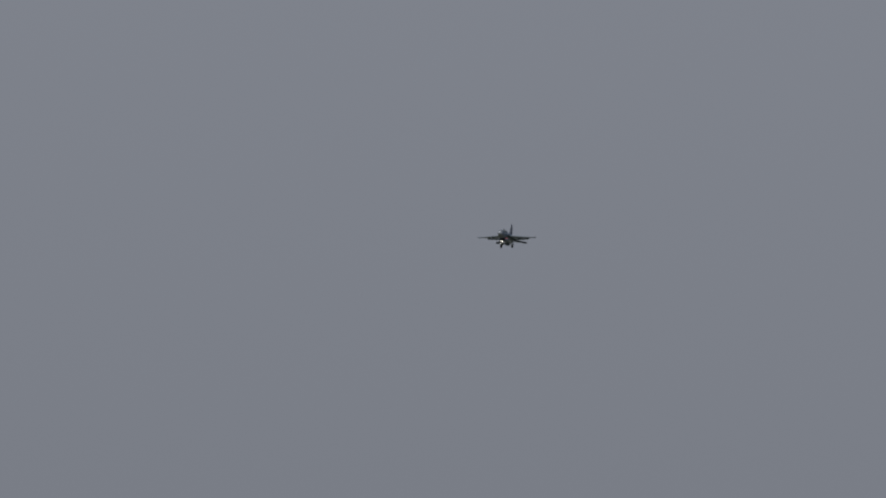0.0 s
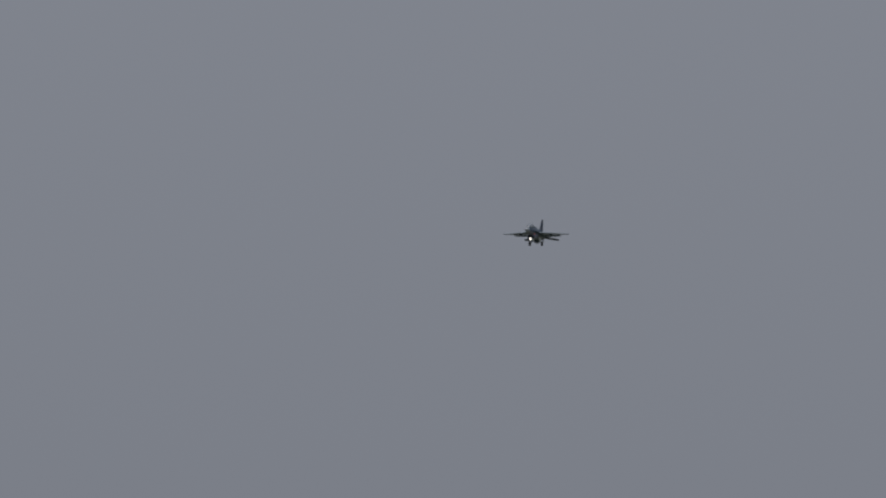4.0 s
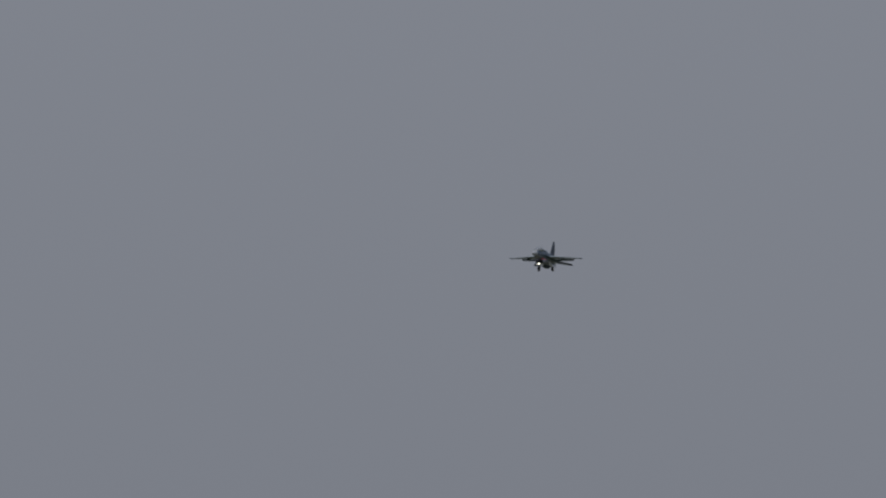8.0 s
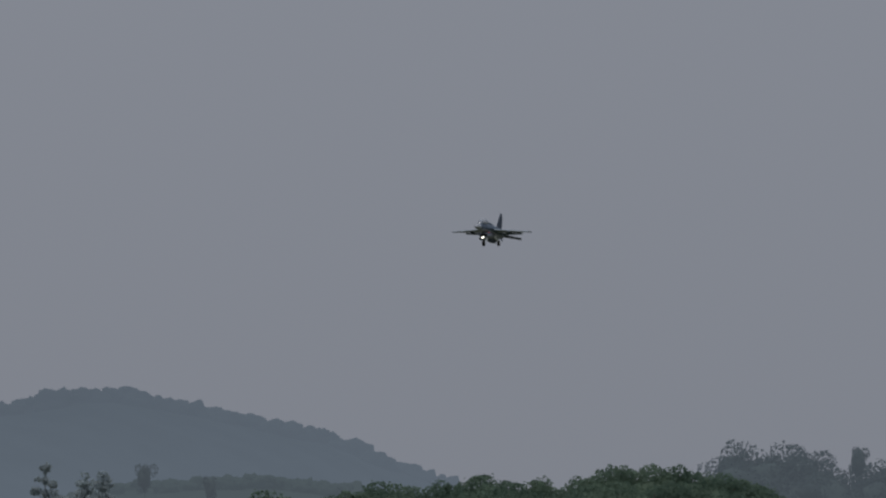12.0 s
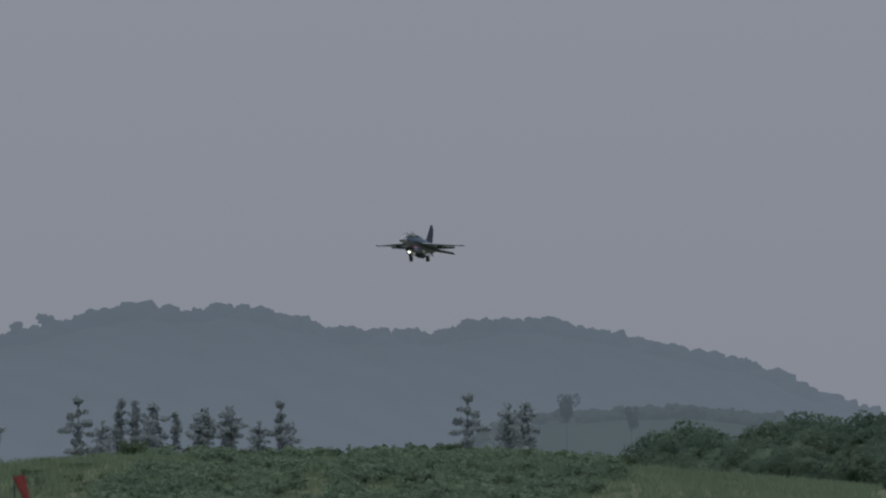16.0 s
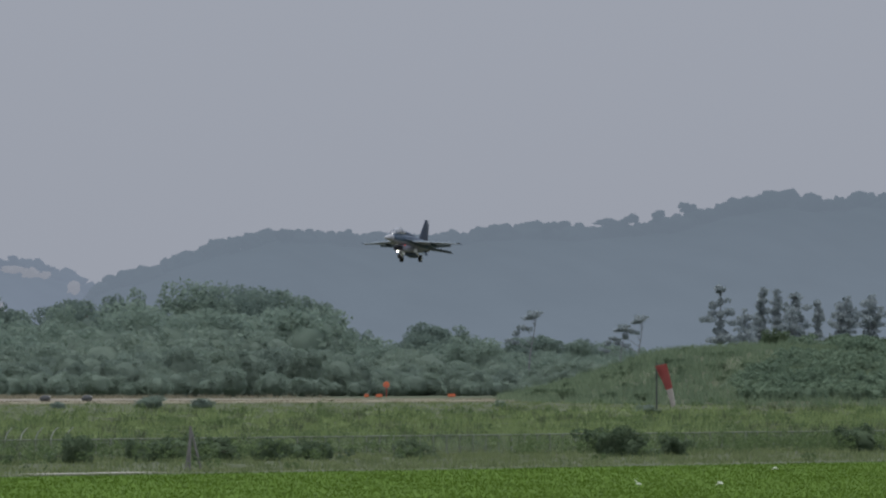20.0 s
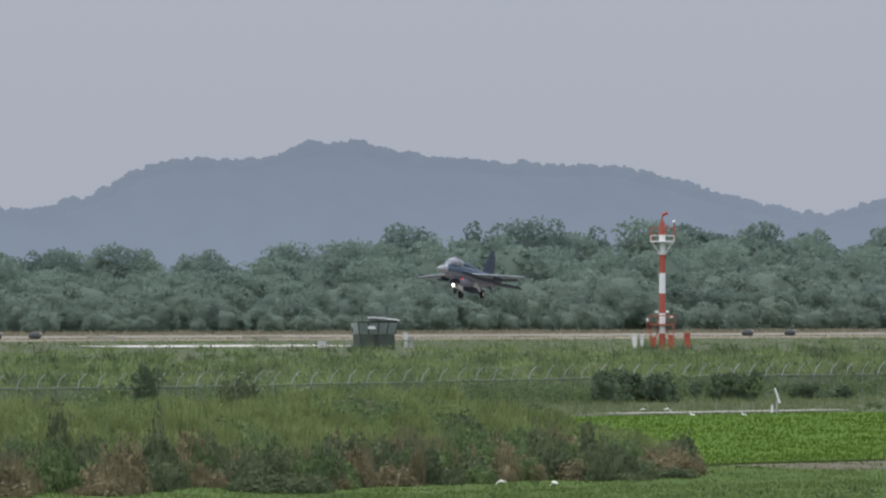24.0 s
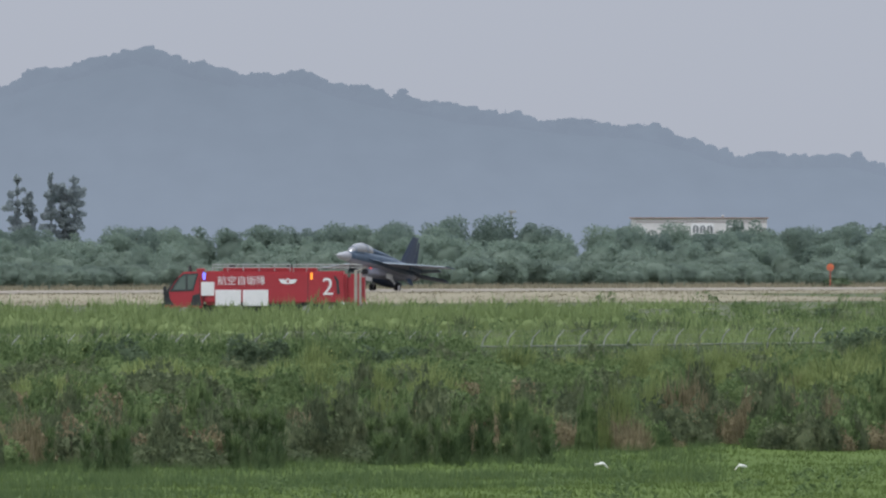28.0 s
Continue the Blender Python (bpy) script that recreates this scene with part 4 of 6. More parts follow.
        part("hub", rod((sx * 1.18, 0.35, -1.60), (sx * 1.215, 0.35, -1.60), 0.19, 0.19, 12), M["gear"], leg)
        part("gear_door", box(sx * 0.86 - 0.02, sx * 0.86 + 0.02, 0.9, 2.1, -1.05, -0.66, 0.01), M["gear"], j, "white inner gear door")
        part("nav_lamp", ball((sx * 0.66, 4.7, -0.56), 0.04, 0.08, 0.06), M["red_lamp"] if sx < 0 else M["jet_dark"], j, "small side lamp")
    fin = part("fin", foil(((0, -2.2, 0.70), (0, -5.0, 0.55)), ((0, -4.55, 3.05), (0, -5.65, 3.05)), 0.24, 0.08), M["jet_navy"], j, "navy blue fin")
    part("rudder", foil(((0, -5.05, 0.75), (0, -5.6, 0.72)), ((0, -5.62, 2.7), (0, -6.0, 2.7)), 0.10, 0.06), M["jet_navy"], fin)
    part("fin_cap", loft([(-4.45, 0, 3.00, 0.02, 0.03, 2), (-4.8, 0, 3.01, 0.05, 0.06, 2), (-5.75, 0, 3.01, 0.04, 0.05, 2)], 10), M["jet_navy"], fin)
    part("chute_housing", loft([(-3.4, 0, 0.62, 0.12, 0.16, 2), (-5.6, 0, 0.62, 0.14, 0.18, 2)], 10), blue, fin)
    noz = part("nozzle", loft([(-4.55, 0, 0.06, 0.57, 0.55, 2), (-5.0, 0, 0.06, 0.54, 0.53, 2), (-5.6, 0, 0.06, 0.42, 0.42, 2)], 20), M["nozzle"], j, "dark burnt metal exhaust nozzle")
    part("nozzle_mouth", loft([(-5.605, 0, 0.06, 0.36, 0.36, 2), (-5.62, 0, 0.06, 0.36, 0.36, 2)], 20), dark, noz)
    tank = part("belly_tank", loft([(3.3, 0, -1.12, 0.03, 0.03, 2), (2.9, 0, -1.12, 0.20, 0.20, 2), (2.0, 0, -1.12, 0.34, 0.34, 2), (0.5, 0, -1.14, 0.39, 0.39, 2), (-1.2, 0, -1.10, 0.34, 0.34, 2), (-2.6, 0, -1.0, 0.12, 0.12, 2), (-2.9, 0, -0.98, 0.02, 0.02, 2)], 18), M["jet_navy"], j, "dark fuel tank under the belly")
    part("tank_pylon", box(-0.06, 0.06, -1.0, 1.8, -0.95, -0.6, 0.02), blue, tank)
    ng = part("nose_gear_leg", rod((0, 4.4, -1.0), (0, 4.65, -1.72), 0.07, 0.055), M["gear"], j, "white nose gear strut")
    part("nose_brace", rod((0, 3.4, -1.0), (0, 4.55, -1.45), 0.04, 0.04), M["gear"], ng)
    part("nose_wheel", rod((-0.10, 4.7, -1.72), (0.10, 4.7, -1.72), 0.26, 0.26, 16), M["tyre"], ng, "black nose tyre")
    part("landing_light", ball((0, 5.3, -1.26), 0.12, 0.07, 0.12), M["lamp"], ng, "bright white landing light")
    part("lamp_bracket", rod((0, 4.55, -1.3), (0, 5.26, -1.26), 0.035, 0.03, 6), M["gear"], ng)
    part("nose_door", box(-0.30, -0.27, 3.5, 4.7, -1.5, -1.08, 0.01), M["gear"], ng)
    part("tail_hook", rod((0, -2.6, -0.55), (0, -4.7, -0.75), 0.05, 0.04), M["steel"], j)
    return j


jet = build_jet()

# seconds, s, height, nose-up angle
JET_RUN = [
    (0, 3330.4, 100.35, 4.5),
    (0.5, 3281.4, 97.64, 4.51),
    (1, 3233.2, 94.98, 4.51),
    (1.5, 3185.8, 92.36, 4.52),
    (2, 3139.2, 89.79, 4.53),
    (2.5, 3093.4, 87.26, 4.54),
    (3, 3048.4, 84.78, 4.54),
    (3.5, 3004.2, 82.34, 4.55),
    (4.5, 2918.2, 77.59, 4.57),
    (5.5, 2835.4, 73.02, 4.58),
    (6, 2795.2, 70.8, 4.59),
    (6.5, 2755.8, 68.63, 4.6),
    (7, 2717.2, 66.49, 4.6),
    (7.5, 2679.4, 64.41, 4.61),
    (8, 2642.4, 62.36, 4.62),
    (8.5, 2606.2, 60.37, 4.63),
    (9, 2570.8, 58.41, 4.63),
    (9.5, 2540.03, 57.22, 4.64),
    (10, 2506.29, 55.57, 4.65),
    (10.5, 2475.18, 54.32, 4.66),
    (11, 2442.7, 52.59, 4.67),
    (11.5, 2410.4, 51.06, 4.67),
    (12, 2377.57, 49.39, 4.68),
    (12.5, 2344.92, 47.53, 4.69),
    (13.5, 2280.4, 44.07, 4.7),
    (14.5, 2215.41, 40.37, 4.72),
    (15, 2183.56, 38.47, 4.72),
    (15.5, 2150.37, 36.38, 4.73),
    (16, 2117.56, 34.48, 4.74),
    (16.5, 2083.87, 32.61, 4.75),
    (17, 2050.9, 30.72, 4.75),
    (17.5, 2017.19, 28.82, 4.76),
    (18, 1983.06, 26.89, 4.77),
    (18.5, 1949.3, 25.02, 4.78),
    (19, 1915.69, 23.14, 4.79),
    (19.5, 1881.41, 21.12, 4.79),
    (20, 1846.79, 19.09, 4.8),
    (20.5, 1812.13, 17.16, 4.88),
    (21.5, 1743.92, 13.77, 5.04),
    (22.5, 1675.38, 10.9, 5.2),
    (23, 1639.97, 9.69, 5.47),
    (23.5, 1605.47, 8.63, 5.73),
    (24, 1569.75, 7.76, 6.0),
    (24.5, 1534.52, 7.18, 6.2),
    (25, 1498.37, 6.37, 6.4),
    (25.5, 1462.63, 5.8, 6.48),
    (26, 1426.64, 5.24, 6.57),
    (26.5, 1390.51, 4.95, 6.65),
    (27, 1354.38, 4.6, 6.73),
    (27.5, 1318.44, 4.34, 6.82),
    (28, 1282.43, 4.11, 6.9),
]



# ---------------------------------------------------------------- things on the airfield
def face_eye(b, r, z, extra=0.0):
    """A pose at bearing b, r metres off, with its +y side turned away from the tripod."""
    x, y = polar(b, r)
    return pose(x, y, z, 0, 0, -math.degrees(b / 1000) + extra)


def gz(b, r):
    return float(ground_z(*to_plan(*polar(b, r))))


def on_line(b, d):
    """Range at which the ray of bearing b meets the line d metres beside the runway's direction."""
    return d / math.sin(RUN - b / 1000)


def lettering(name, text, size, material, parent, at, label, squash=1.0):
    cu = bpy.data.curves.new(name, "FONT")
    cu.body, cu.size, cu.extrude, cu.align_x, cu.align_y = text, size, 0.004, "CENTER", "CENTER"
    tmp = bpy.data.objects.new(name, cu)
    me = bpy.data.meshes.new_from_object(tmp)
    bpy.data.objects.remove(tmp)
    me.materials.clear()
    me.materials.append(material)
    me.transform(Matrix.Diagonal((squash, 1, 1, 1)))
    return part(name, me, material, parent, label, at)


def fire_truck(b, r):
    """Side on, cab to -x; the side towards the tripod is -y."""
    t = thing("fire_truck", "red airfield fire engine with white lower panels, parked beside the taxiway", "fire engine", face_eye(b, r, gz(b, r) + 0.0, -2))
    red, white, dark = M["fire_red"], M["white"], M["dark_box"]
    body = part("body", box(-3.75, 5.0, -1.42, 1.42, 0.95, 3.02, 0.18), red, t)
    rear = part("rear_body", box(5.02, 6.1, -1.34, 1.34, 0.9, 2.86, 0.22), red, t)
    part("rear_lamp", box(5.9, 6.14, -1.2, -0.95, 1.1, 1.3, 0.02), M["board"], rear, "small orange rear lamp")
    part("rear_ladder", box(5.55, 5.62, -1.42, -1.36, 1.0, 2.9, 0.01), M["steel"], rear)
    part("rear_ladder", box(5.85, 5.92, -1.42, -1.36, 1.0, 2.9, 0.01), M["steel"], rear)
    part("chassis", box(-5.6, 5.9, -0.9, 0.9, 0.55, 1.0, 0.05), dark, t)
    # cab with a raked front
    bm = prism([(-6.1, 0.75), (-6.2, 1.30), (-6.05, 1.75), (-5.25, 2.72), (-4.95, 2.97), (-3.8, 3.0), (-3.8, 0.75)], -1.4, 1.4)
    bmesh.ops.bevel(bm, geom=list(bm.edges), offset=0.06, segments=2, affect="EDGES")
    cab = part("cab", bm, red, t)
    part("window_surround", prism([(-5.82, 1.76), (-5.28, 2.60), (-4.95, 2.85), (-4.06, 2.89), (-4.36, 1.80)], -1.408, -1.36), dark, cab, "black window surround")
    part("side_window", prism([(-5.62, 1.88), (-5.18, 2.58), (-4.96, 2.74), (-4.84, 2.76), (-4.84, 1.90)], -1.416, -1.36), M["cab_glass"], cab, "greenish front side window")
    part("side_window", prism([(-4.72, 1.90), (-4.72, 2.76), (-4.18, 2.80), (-4.44, 1.90)], -1.416, -1.36), M["cab_glass"], cab, "greenish rear side window")
    part("front_panel", prism([(-6.12, 0.95), (-6.22, 1.30), (-6.07, 1.76), (-5.30, 2.66), (-5.42, 2.56), (-5.86, 1.74), (-5.80, 1.35), (-5.55, 0.95)], -1.412, -1.30), dark, cab, "black front corner panel")
    part("wheel_arch", prism([(-4.55, 0.9), (-4.42, 1.52), (-3.98, 1.66), (-3.86, 0.9)], -1.412, -1.30), dark, cab)
    bm = bmesh.new()
    vs = [bm.verts.new(p) for p in ((-6.08, -1.25, 1.80), (-6.08, 1.25, 1.80), (-5.32, 1.2, 2.70), (-5.32, -1.2, 2.70))]
    bm.faces.new(vs)
    bmesh.ops.solidify(bm, geom=bm.faces[:], thickness=0.03)
    part("windscreen", bm, M["window"], cab, "dark raked windscreen")
    part("bumper", box(-6.38, -5.9, -1.3, 1.3, 0.55, 1.05, 0.06), dark, cab)
    part("roof_beacon_box", box(-4.2, -3.7, -0.9, 0.9, 2.98, 3.18, 0.05), red, cab)
    part("door_seam", box(-4.00, -3.97, -1.425, -1.39, 0.9, 2.7), dark, cab)
    part("mirror", box(-6.2, -6.0, -1.66, -1.45, 1.55, 2.1, 0.03), dark, cab)
    for x in (-4.9, -1.6, 2.6, 4.1):
        w = part("wheel", rod((x, -1.36, 0.62), (x, -0.9, 0.62), 0.62, 0.62, 22), M["tyre"], t, "black tyre")
        part("rim", rod((x, -1.385, 0.62), (x, -1.36, 0.62), 0.30, 0.30, 16), M["steel"], w)
        part("wheel", rod((x, 0.9, 0.62), (x, 1.36, 0.62), 0.62, 0.62, 22), M["tyre"], t, "black tyre")
    # white lockers and hatch
    part("locker_door", box(-3.02, -1.44, -1.455, -1.40, 0.90, 1.88, 0.015), white, body, "white locker door")
    part("locker_door", box(-1.34, 0.22, -1.455, -1.40, 0.90, 1.88, 0.015), white, body, "white locker door")
    part("hatch", box(-3.89, -3.08, -1.455, -1.40, 1.52, 2.36, 0.015), white, body, "white square hatch")
    part("rear_shutter", prism([(4.22, 2.72), (4.34, 2.72), (4.52, 2.45), (4.60, 1.62), (4.42, 1.62), (4.38, 2.35)], -1.45, -1.38), dark, body, "dark curved shutter gap")
    part("underbody", box(0.1, 3.7, -1.30, 1.30, 0.78, 1.0, 0.03), dark, body)
    part("body_seam", box(2.62, 2.66, -1.432, -1.40, 1.0, 2.9), M["dark_box"], body)
    part("tail_lamp", ball((4.75, -1.43, 1.05), 0.12, 0.04, 0.12), white, body)
    # marks
    face = Matrix.Translation((-1.42, -1.432, 2.40)) @ pose(0, 0, 0, 90, 0, 0)
    lettering("side_lettering", "航空自衛隊", 0.59, white, body, face, "white painted characters", 1.0)
    lettering("fleet_number", "2", 1.5, white, body, Matrix.Translation((3.86, -1.432, 2.02)) @ pose(0, 0, 0, 90, 0, 0), "white painted number")
    bm = bmesh.new()
    for sx in (-1, 1):
        pts = [(0.10 * sx, 0.10), (0.34 * sx, 0.16), (0.56 * sx, 0.12), (0.42 * sx, -0.10), (0.12 * sx, -0.16)]
        vs = [bm.verts.new((x, -1.435, 2.38 + z)) for x, z in pts]
        bm.faces.new(vs)
    ring = [bm.verts.new((0.17 * math.sin(k * 1.0472), -1.437, 2.40 + 0.2 * math.cos(k * 1.0472))) for k in range(6)]
    bm.faces.new(ring)
    for v in bm.verts:
        v.co.x += 1.42
    part("wing_emblem", bm, white, body, "white winged emblem")
    part("emblem_boss", ball((1.42, -1.438, 2.40), 0.08, 0.01, 0.09), M["fire_red"], body)
    # roof
    deck = part("roof_deck", box(-2.6, 3.2, -1.0, 1.0, 3.02, 3.22, 0.05), red, t)
    for k, (x0, x1) in enumerate(((-3.2, 1.55), (1.75, 5.9))):
        for z in (3.42, 3.24):
            part("handrail", rod((x0, -1.25, z), (x1, -1.25, z), 0.03, 0.03, 6), M["steel"], deck)
        for x in np.linspace(x0, x1, 6):
            part("stanchion", rod((x, -1.25, 3.0), (x, -1.25, 3.44), 0.028, 0.028, 6), M["steel"], deck)
    for x in (-2.0, 1.5):
        part("roof_box", box(x - 0.18, x + 0.18, -0.9, -0.5, 3.2, 3.42, 0.03), M["dark_box"], deck)
    part("blue_lamp", box(-3.80, -3.62, -1.50, -1.44, 2.50, 2.92, 0.02), M["blue_lamp"], body, "lit blue warning lamp")
    part("amber_lamp", box(2.80, 2.93, -1.50, -1.44, 2.50, 2.92, 0.02), M["amber_lamp"], body, "lit amber warning lamp")
    part("beacon", rod((-4.6, -0.6, 2.95), (-4.6, -0.6, 3.35), 0.10, 0.08), M["dark_box"], cab)
    return t


fire_truck(-9.97, 1090)

# a pale gauge post beside the fire engine
b0, r0 = -4.83, 1040
gp = thing("gauge_post", "pale grey steel gauge post with short arm", "post", face_eye(b0, r0, gz(b0, r0)))
part("upright", box(-0.16, 0.02, -0.08, 0.08, -0.1, 3.3, 0.01), M["concrete"], gp)
part("upright", box(0.12, 0.22, -0.06, 0.06, -0.1, 3.2, 0.01), M["concrete"], gp)
part("arm", rod((-0.1, 0, 3.2), (0.6, 0, 3.5), 0.04, 0.03), M["concrete"], gp)


def banded_mast(b, d):
    r = on_line(b, d)
    t = thing("signal_mast", "red and white banded steel mast with small top platform", "mast", face_eye(b, r, gz(b, r)))
    bands = [(0.0, 1.35, "mast_red"), (1.35, 3.0, "white"), (3.0, 4.6, "mast_red"), (4.6, 6.25, "white"), (6.25, 7.75, "mast_red"), (7.75, 9.35, "white")]
    for z0, z1, m in bands:
        part("mast_section", rod((0, 0, z0), (0, 0, z1), 0.26, 0.26, 14), M[m], t, "red section" if m == "mast_red" else "white section")
    part("mast_head", rod((0, 0, 9.35), (0, 0, 10.4), 0.24, 0.19, 12), M["mast_red"], t, "red mast head")
    deck = part("platform", box(-0.98, 0.98, -0.7, 0.7, 8.75, 8.88, 0.02), M["white"], t)
    for x in (-0.95, 0.95):
        for y in (-0.67, 0.67):
            part("rail_post", rod((x, y, 8.85), (x, y, 9.3), 0.035, 0.035, 6), M["white"], deck)
        part("rail", rod((x, -0.67, 9.28), (x, 0.67, 9.28), 0.03, 0.03, 6), M["white"], deck)
        part("strut", rod((x * 0.8, 0, 8.76), (math.copysign(0.2, x), 0, 7.7), 0.04, 0.04, 6), M["white"], t)
    for x in (-0.98, -0.33, 0.33, 0.98):
        part("cage_post", rod((x, -0.68, 9.28), (x, -0.68, 9.95), 0.03, 0.03, 6), M["mast_red"], deck)
    part("cage_rail", rod((-0.98, -0.68, 9.93), (0.98, -0.68, 9.93), 0.03, 0.03, 6), M["mast_red"], deck)
    for x in (-0.55, 0.55):
        part("bracket", rod((x * 1.7, -0.3, 8.75), (x * 0.4, 0, 7.9), 0.06, 0.05, 6), M["white"], deck)
    for y in (-0.67, 0.67):
        part("rail", rod((-0.95, y, 9.28), (0.95, y, 9.28), 0.03, 0.03, 6), M["white"], deck)
    side = part("side_lamp_pole", rod((0.95, 0, 8.9), (0.95, 0, 10.3), 0.06, 0.05), M["mast_red"], deck)
    part("lamp_head", ball((0.95, 0, 10.42), 0.12, 0.12, 0.12), M["white"], side)
    part("side_pole", rod((-0.85, 0, 8.9), (-0.85, 0, 9.7), 0.06, 0.06), M["mast_red"], deck)
    top = part("top_pole", rod((0, 0, 10.4), (0, 0, 11.0), 0.08, 0.06), M["mast_red"], t)
    part("top_lamp", rod((0, 0, 10.95), (0.40, 0, 11.15), 0.11, 0.15), M["mast_red"], top)
    for x in (-0.85, 0.85):
        part("base_stay", rod((x, 0, 0.0), (math.copysign(0.2, x), 0, 2.1), 0.06, 0.05), M["mast_red"], t)
    for x, z in ((-0.45, 3.1), (0.42, 3.1), (0.75, 2.7)):
        part("work_lamp", box(x - 0.14, x + 0.14, -0.36, -0.2, z - 0.08, z + 0.1, 0.02), M["white"], t)
    part("base_box", box(-0.95, -0.5, -0.4, 0.1, 0, 1.05, 0.04), M["mast_red"], t, "red switch cabinet")
    part("base_box", box(0.5, 0.85, -0.3, 0.2, 0, 1.25, 0.04), M["mast_red"], t, "red switch cabinet")
    collar = part("lower_collar", box(-1.0, 1.0, -0.5, 0.5, 2.0, 2.1, 0.02), M["mast_red"], t, "red working platform")
    for x in (-0.98, -0.5, 0.5, 0.98):
        part("collar_post", rod((x, -0.48, 2.1), (x, -0.48, 2.85), 0.035, 0.035, 6), M["mast_red"], collar)
    part("collar_rail", rod((-0.98, -0.48, 2.8), (0.98, -0.48, 2.8), 0.035, 0.035, 6), M["mast_red"], collar)
    for x in (-0.98, 0.98):
        part("collar_leg", rod((x, -0.4, 0), (x * 0.9, -0.4, 2.0), 0.05, 0.05, 6), M["mast_red"], collar)
    part("flood_lamp", box(-1.3, -1.12, -0.5, -0.3, 2.3, 2.6, 0.03), M["white"], t)
    part("flood_pole", rod((-1.15, -0.3, 1.3), (-1.2, -0.4, 2.4), 0.04, 0.04, 6), M["mast_red"], t)
    return t


banded_mast(77.62, 480)


def cabinet(b, d, w, h, name, m, label, legs=True):
    r = on_line(b, d)
    t = thing(name, label, "cabinet", face_eye(b, r, gz(b, r)))
    part("body", box(-w / 2, w / 2, -0.3, 0.3, 0.08, h, 0.03), m, t)
    part("lid", box(-w / 2 - 0.04, w / 2 + 0.04, -0.35, 0.35, h, h + 0.08, 0.02), m, t)
    part("plinth", box(-w / 2, w / 2, -0.3, 0.3, -0.1, 0.08), M["concrete"], t)
    part("door", box(-w / 2 + 0.05, w / 2 - 0.05, -0.33, -0.30, 0.2, h - 0.1, 0.01), m, t)
    return t


cabinet(76.06, 484, 0.42, 1.15, "white_cabinet", M["white"], "white steel cabinet beside the banded mast")
cabinet(76.48, 486, 0.3, 1.05, "white_cabinet", M["gear"], "white steel cabinet beside the banded mast")
cabinet(79.02, 482, 0.5, 1.25, "red_cabinet", M["mast_red"], "red hose cabinet on the grass")
cabinet(63.2, 492, 0.34, 1.2, "white_cabinet", M["gear"], "white instrument cabinet beside the control cabin")
cabinet(63.5, 494, 0.36, 0.85, "white_cabinet", M["steel"], "pale rounded instrument box beside the control cabin")
cabinet(58.51, 492, 0.6, 0.55, "white_cabinet", M["gear"], "low pale box on the grass")


def control_cabin(b, d):
    r = on_line(b, d)
    t = thing("control_cabin", "dark green runway control cabin with slanted glazing", "cabin", face_eye(b, r, gz(b, r), 14))
    part("base", box(-1.62, 1.62, -1.1, 1.2, 0.1, 1.2, 0.05), M["cabin"], t)
    part("skid", box(-1.7, 1.7, -1.0, 1.0, -0.1, 0.12, 0.03), M["dark_box"], t)
    part("corner_panel", box(-0.25, 0.15, -1.14, -1.05, 0.1, 1.2, 0.02), M["dark_box"], t)
    for x0, x1, lean in ((-1.0, -0.52, 0.3), (-0.48, 0.0, 0.3), (0.05, 0.5, 0.3), (0.54, 1.0, 0.3)):
        bm = bmesh.new()
        vs = [bm.verts.new(p) for p in ((x0 * 1.62, -1.1, 1.22), (x1 * 1.62, -1.1, 1.22), (x1 * 1.86, -1.1 - lean, 2.1), (x0 * 1.86, -1.1 - lean, 2.1))]
        bm.faces.new(vs)
        bmesh.ops.solidify(bm, geom=bm.faces[:], thickness=0.04)
        part("window_pane", bm, M["pane"], t, "pale greenish glass pane")
        part("mullion", rod((x0 * 1.62 - 0.03, -1.11, 1.2), (x0 * 1.86 - 0.03, -1.11 - lean, 2.15), 0.05, 0.05, 6), M["cabin"], t)
    part("mullion", rod((1.65, -1.11, 1.2), (1.89, -1.41, 2.15), 0.05, 0.05, 6), M["cabin"], t)
    for sx in (-1, 1):
        bm = bmesh.new()
        vs = [bm.verts.new(p) for p in ((sx * 1.62, -1.1, 1.2), (sx * 1.62, 1.2, 1.2), (sx * 1.86, 1.25, 2.2), (sx * 1.86, -1.4, 2.2))]
        bm.faces.new(vs)
        bmesh.ops.solidify(bm, geom=bm.faces[:], thickness=0.04)
        part("side_pane", bm, M["pane"], t, "pale greenish glass pane")
    part("back_wall", box(-1.75, 1.75, 0.9, 1.2, 1.35, 2.2, 0.02), M["cabin"], t)
    part("roof", box(-1.92, 0.0, -1.45, 1.3, 2.12, 2.20, 0.03), M["cabin"], t)
    bm = box(-0.25, 1.95, -1.5, 1.3, 0, 0.12, 0.03)
    bmesh.ops.transform(bm, matrix=Matrix.Translation((0, 0, 2.44)) @ Matrix.Rotation(0.10, 4, "Y"), verts=bm.verts)
    part("raised_roof", bm, M["white"], t, "pale slanted sheet roof")
    part("roof_upstand", box(-0.15, 1.8, -1.3, 1.2, 2.12, 2.26), M["cabin"], t)
    for x in (-1.0, 1.3):
        part("aerial", rod((x, 0.4, 2.2), (x, 0.4, 3.4), 0.03, 0.015, 6), M["dark_box"], t)
    part("paper_sheet", box(-0.95, -0.3, -1.44, -1.40, 1.62, 1.82), M["white"], t)
    t.scale.x = 0.88
    return t


control_cabin(61.43, 490)


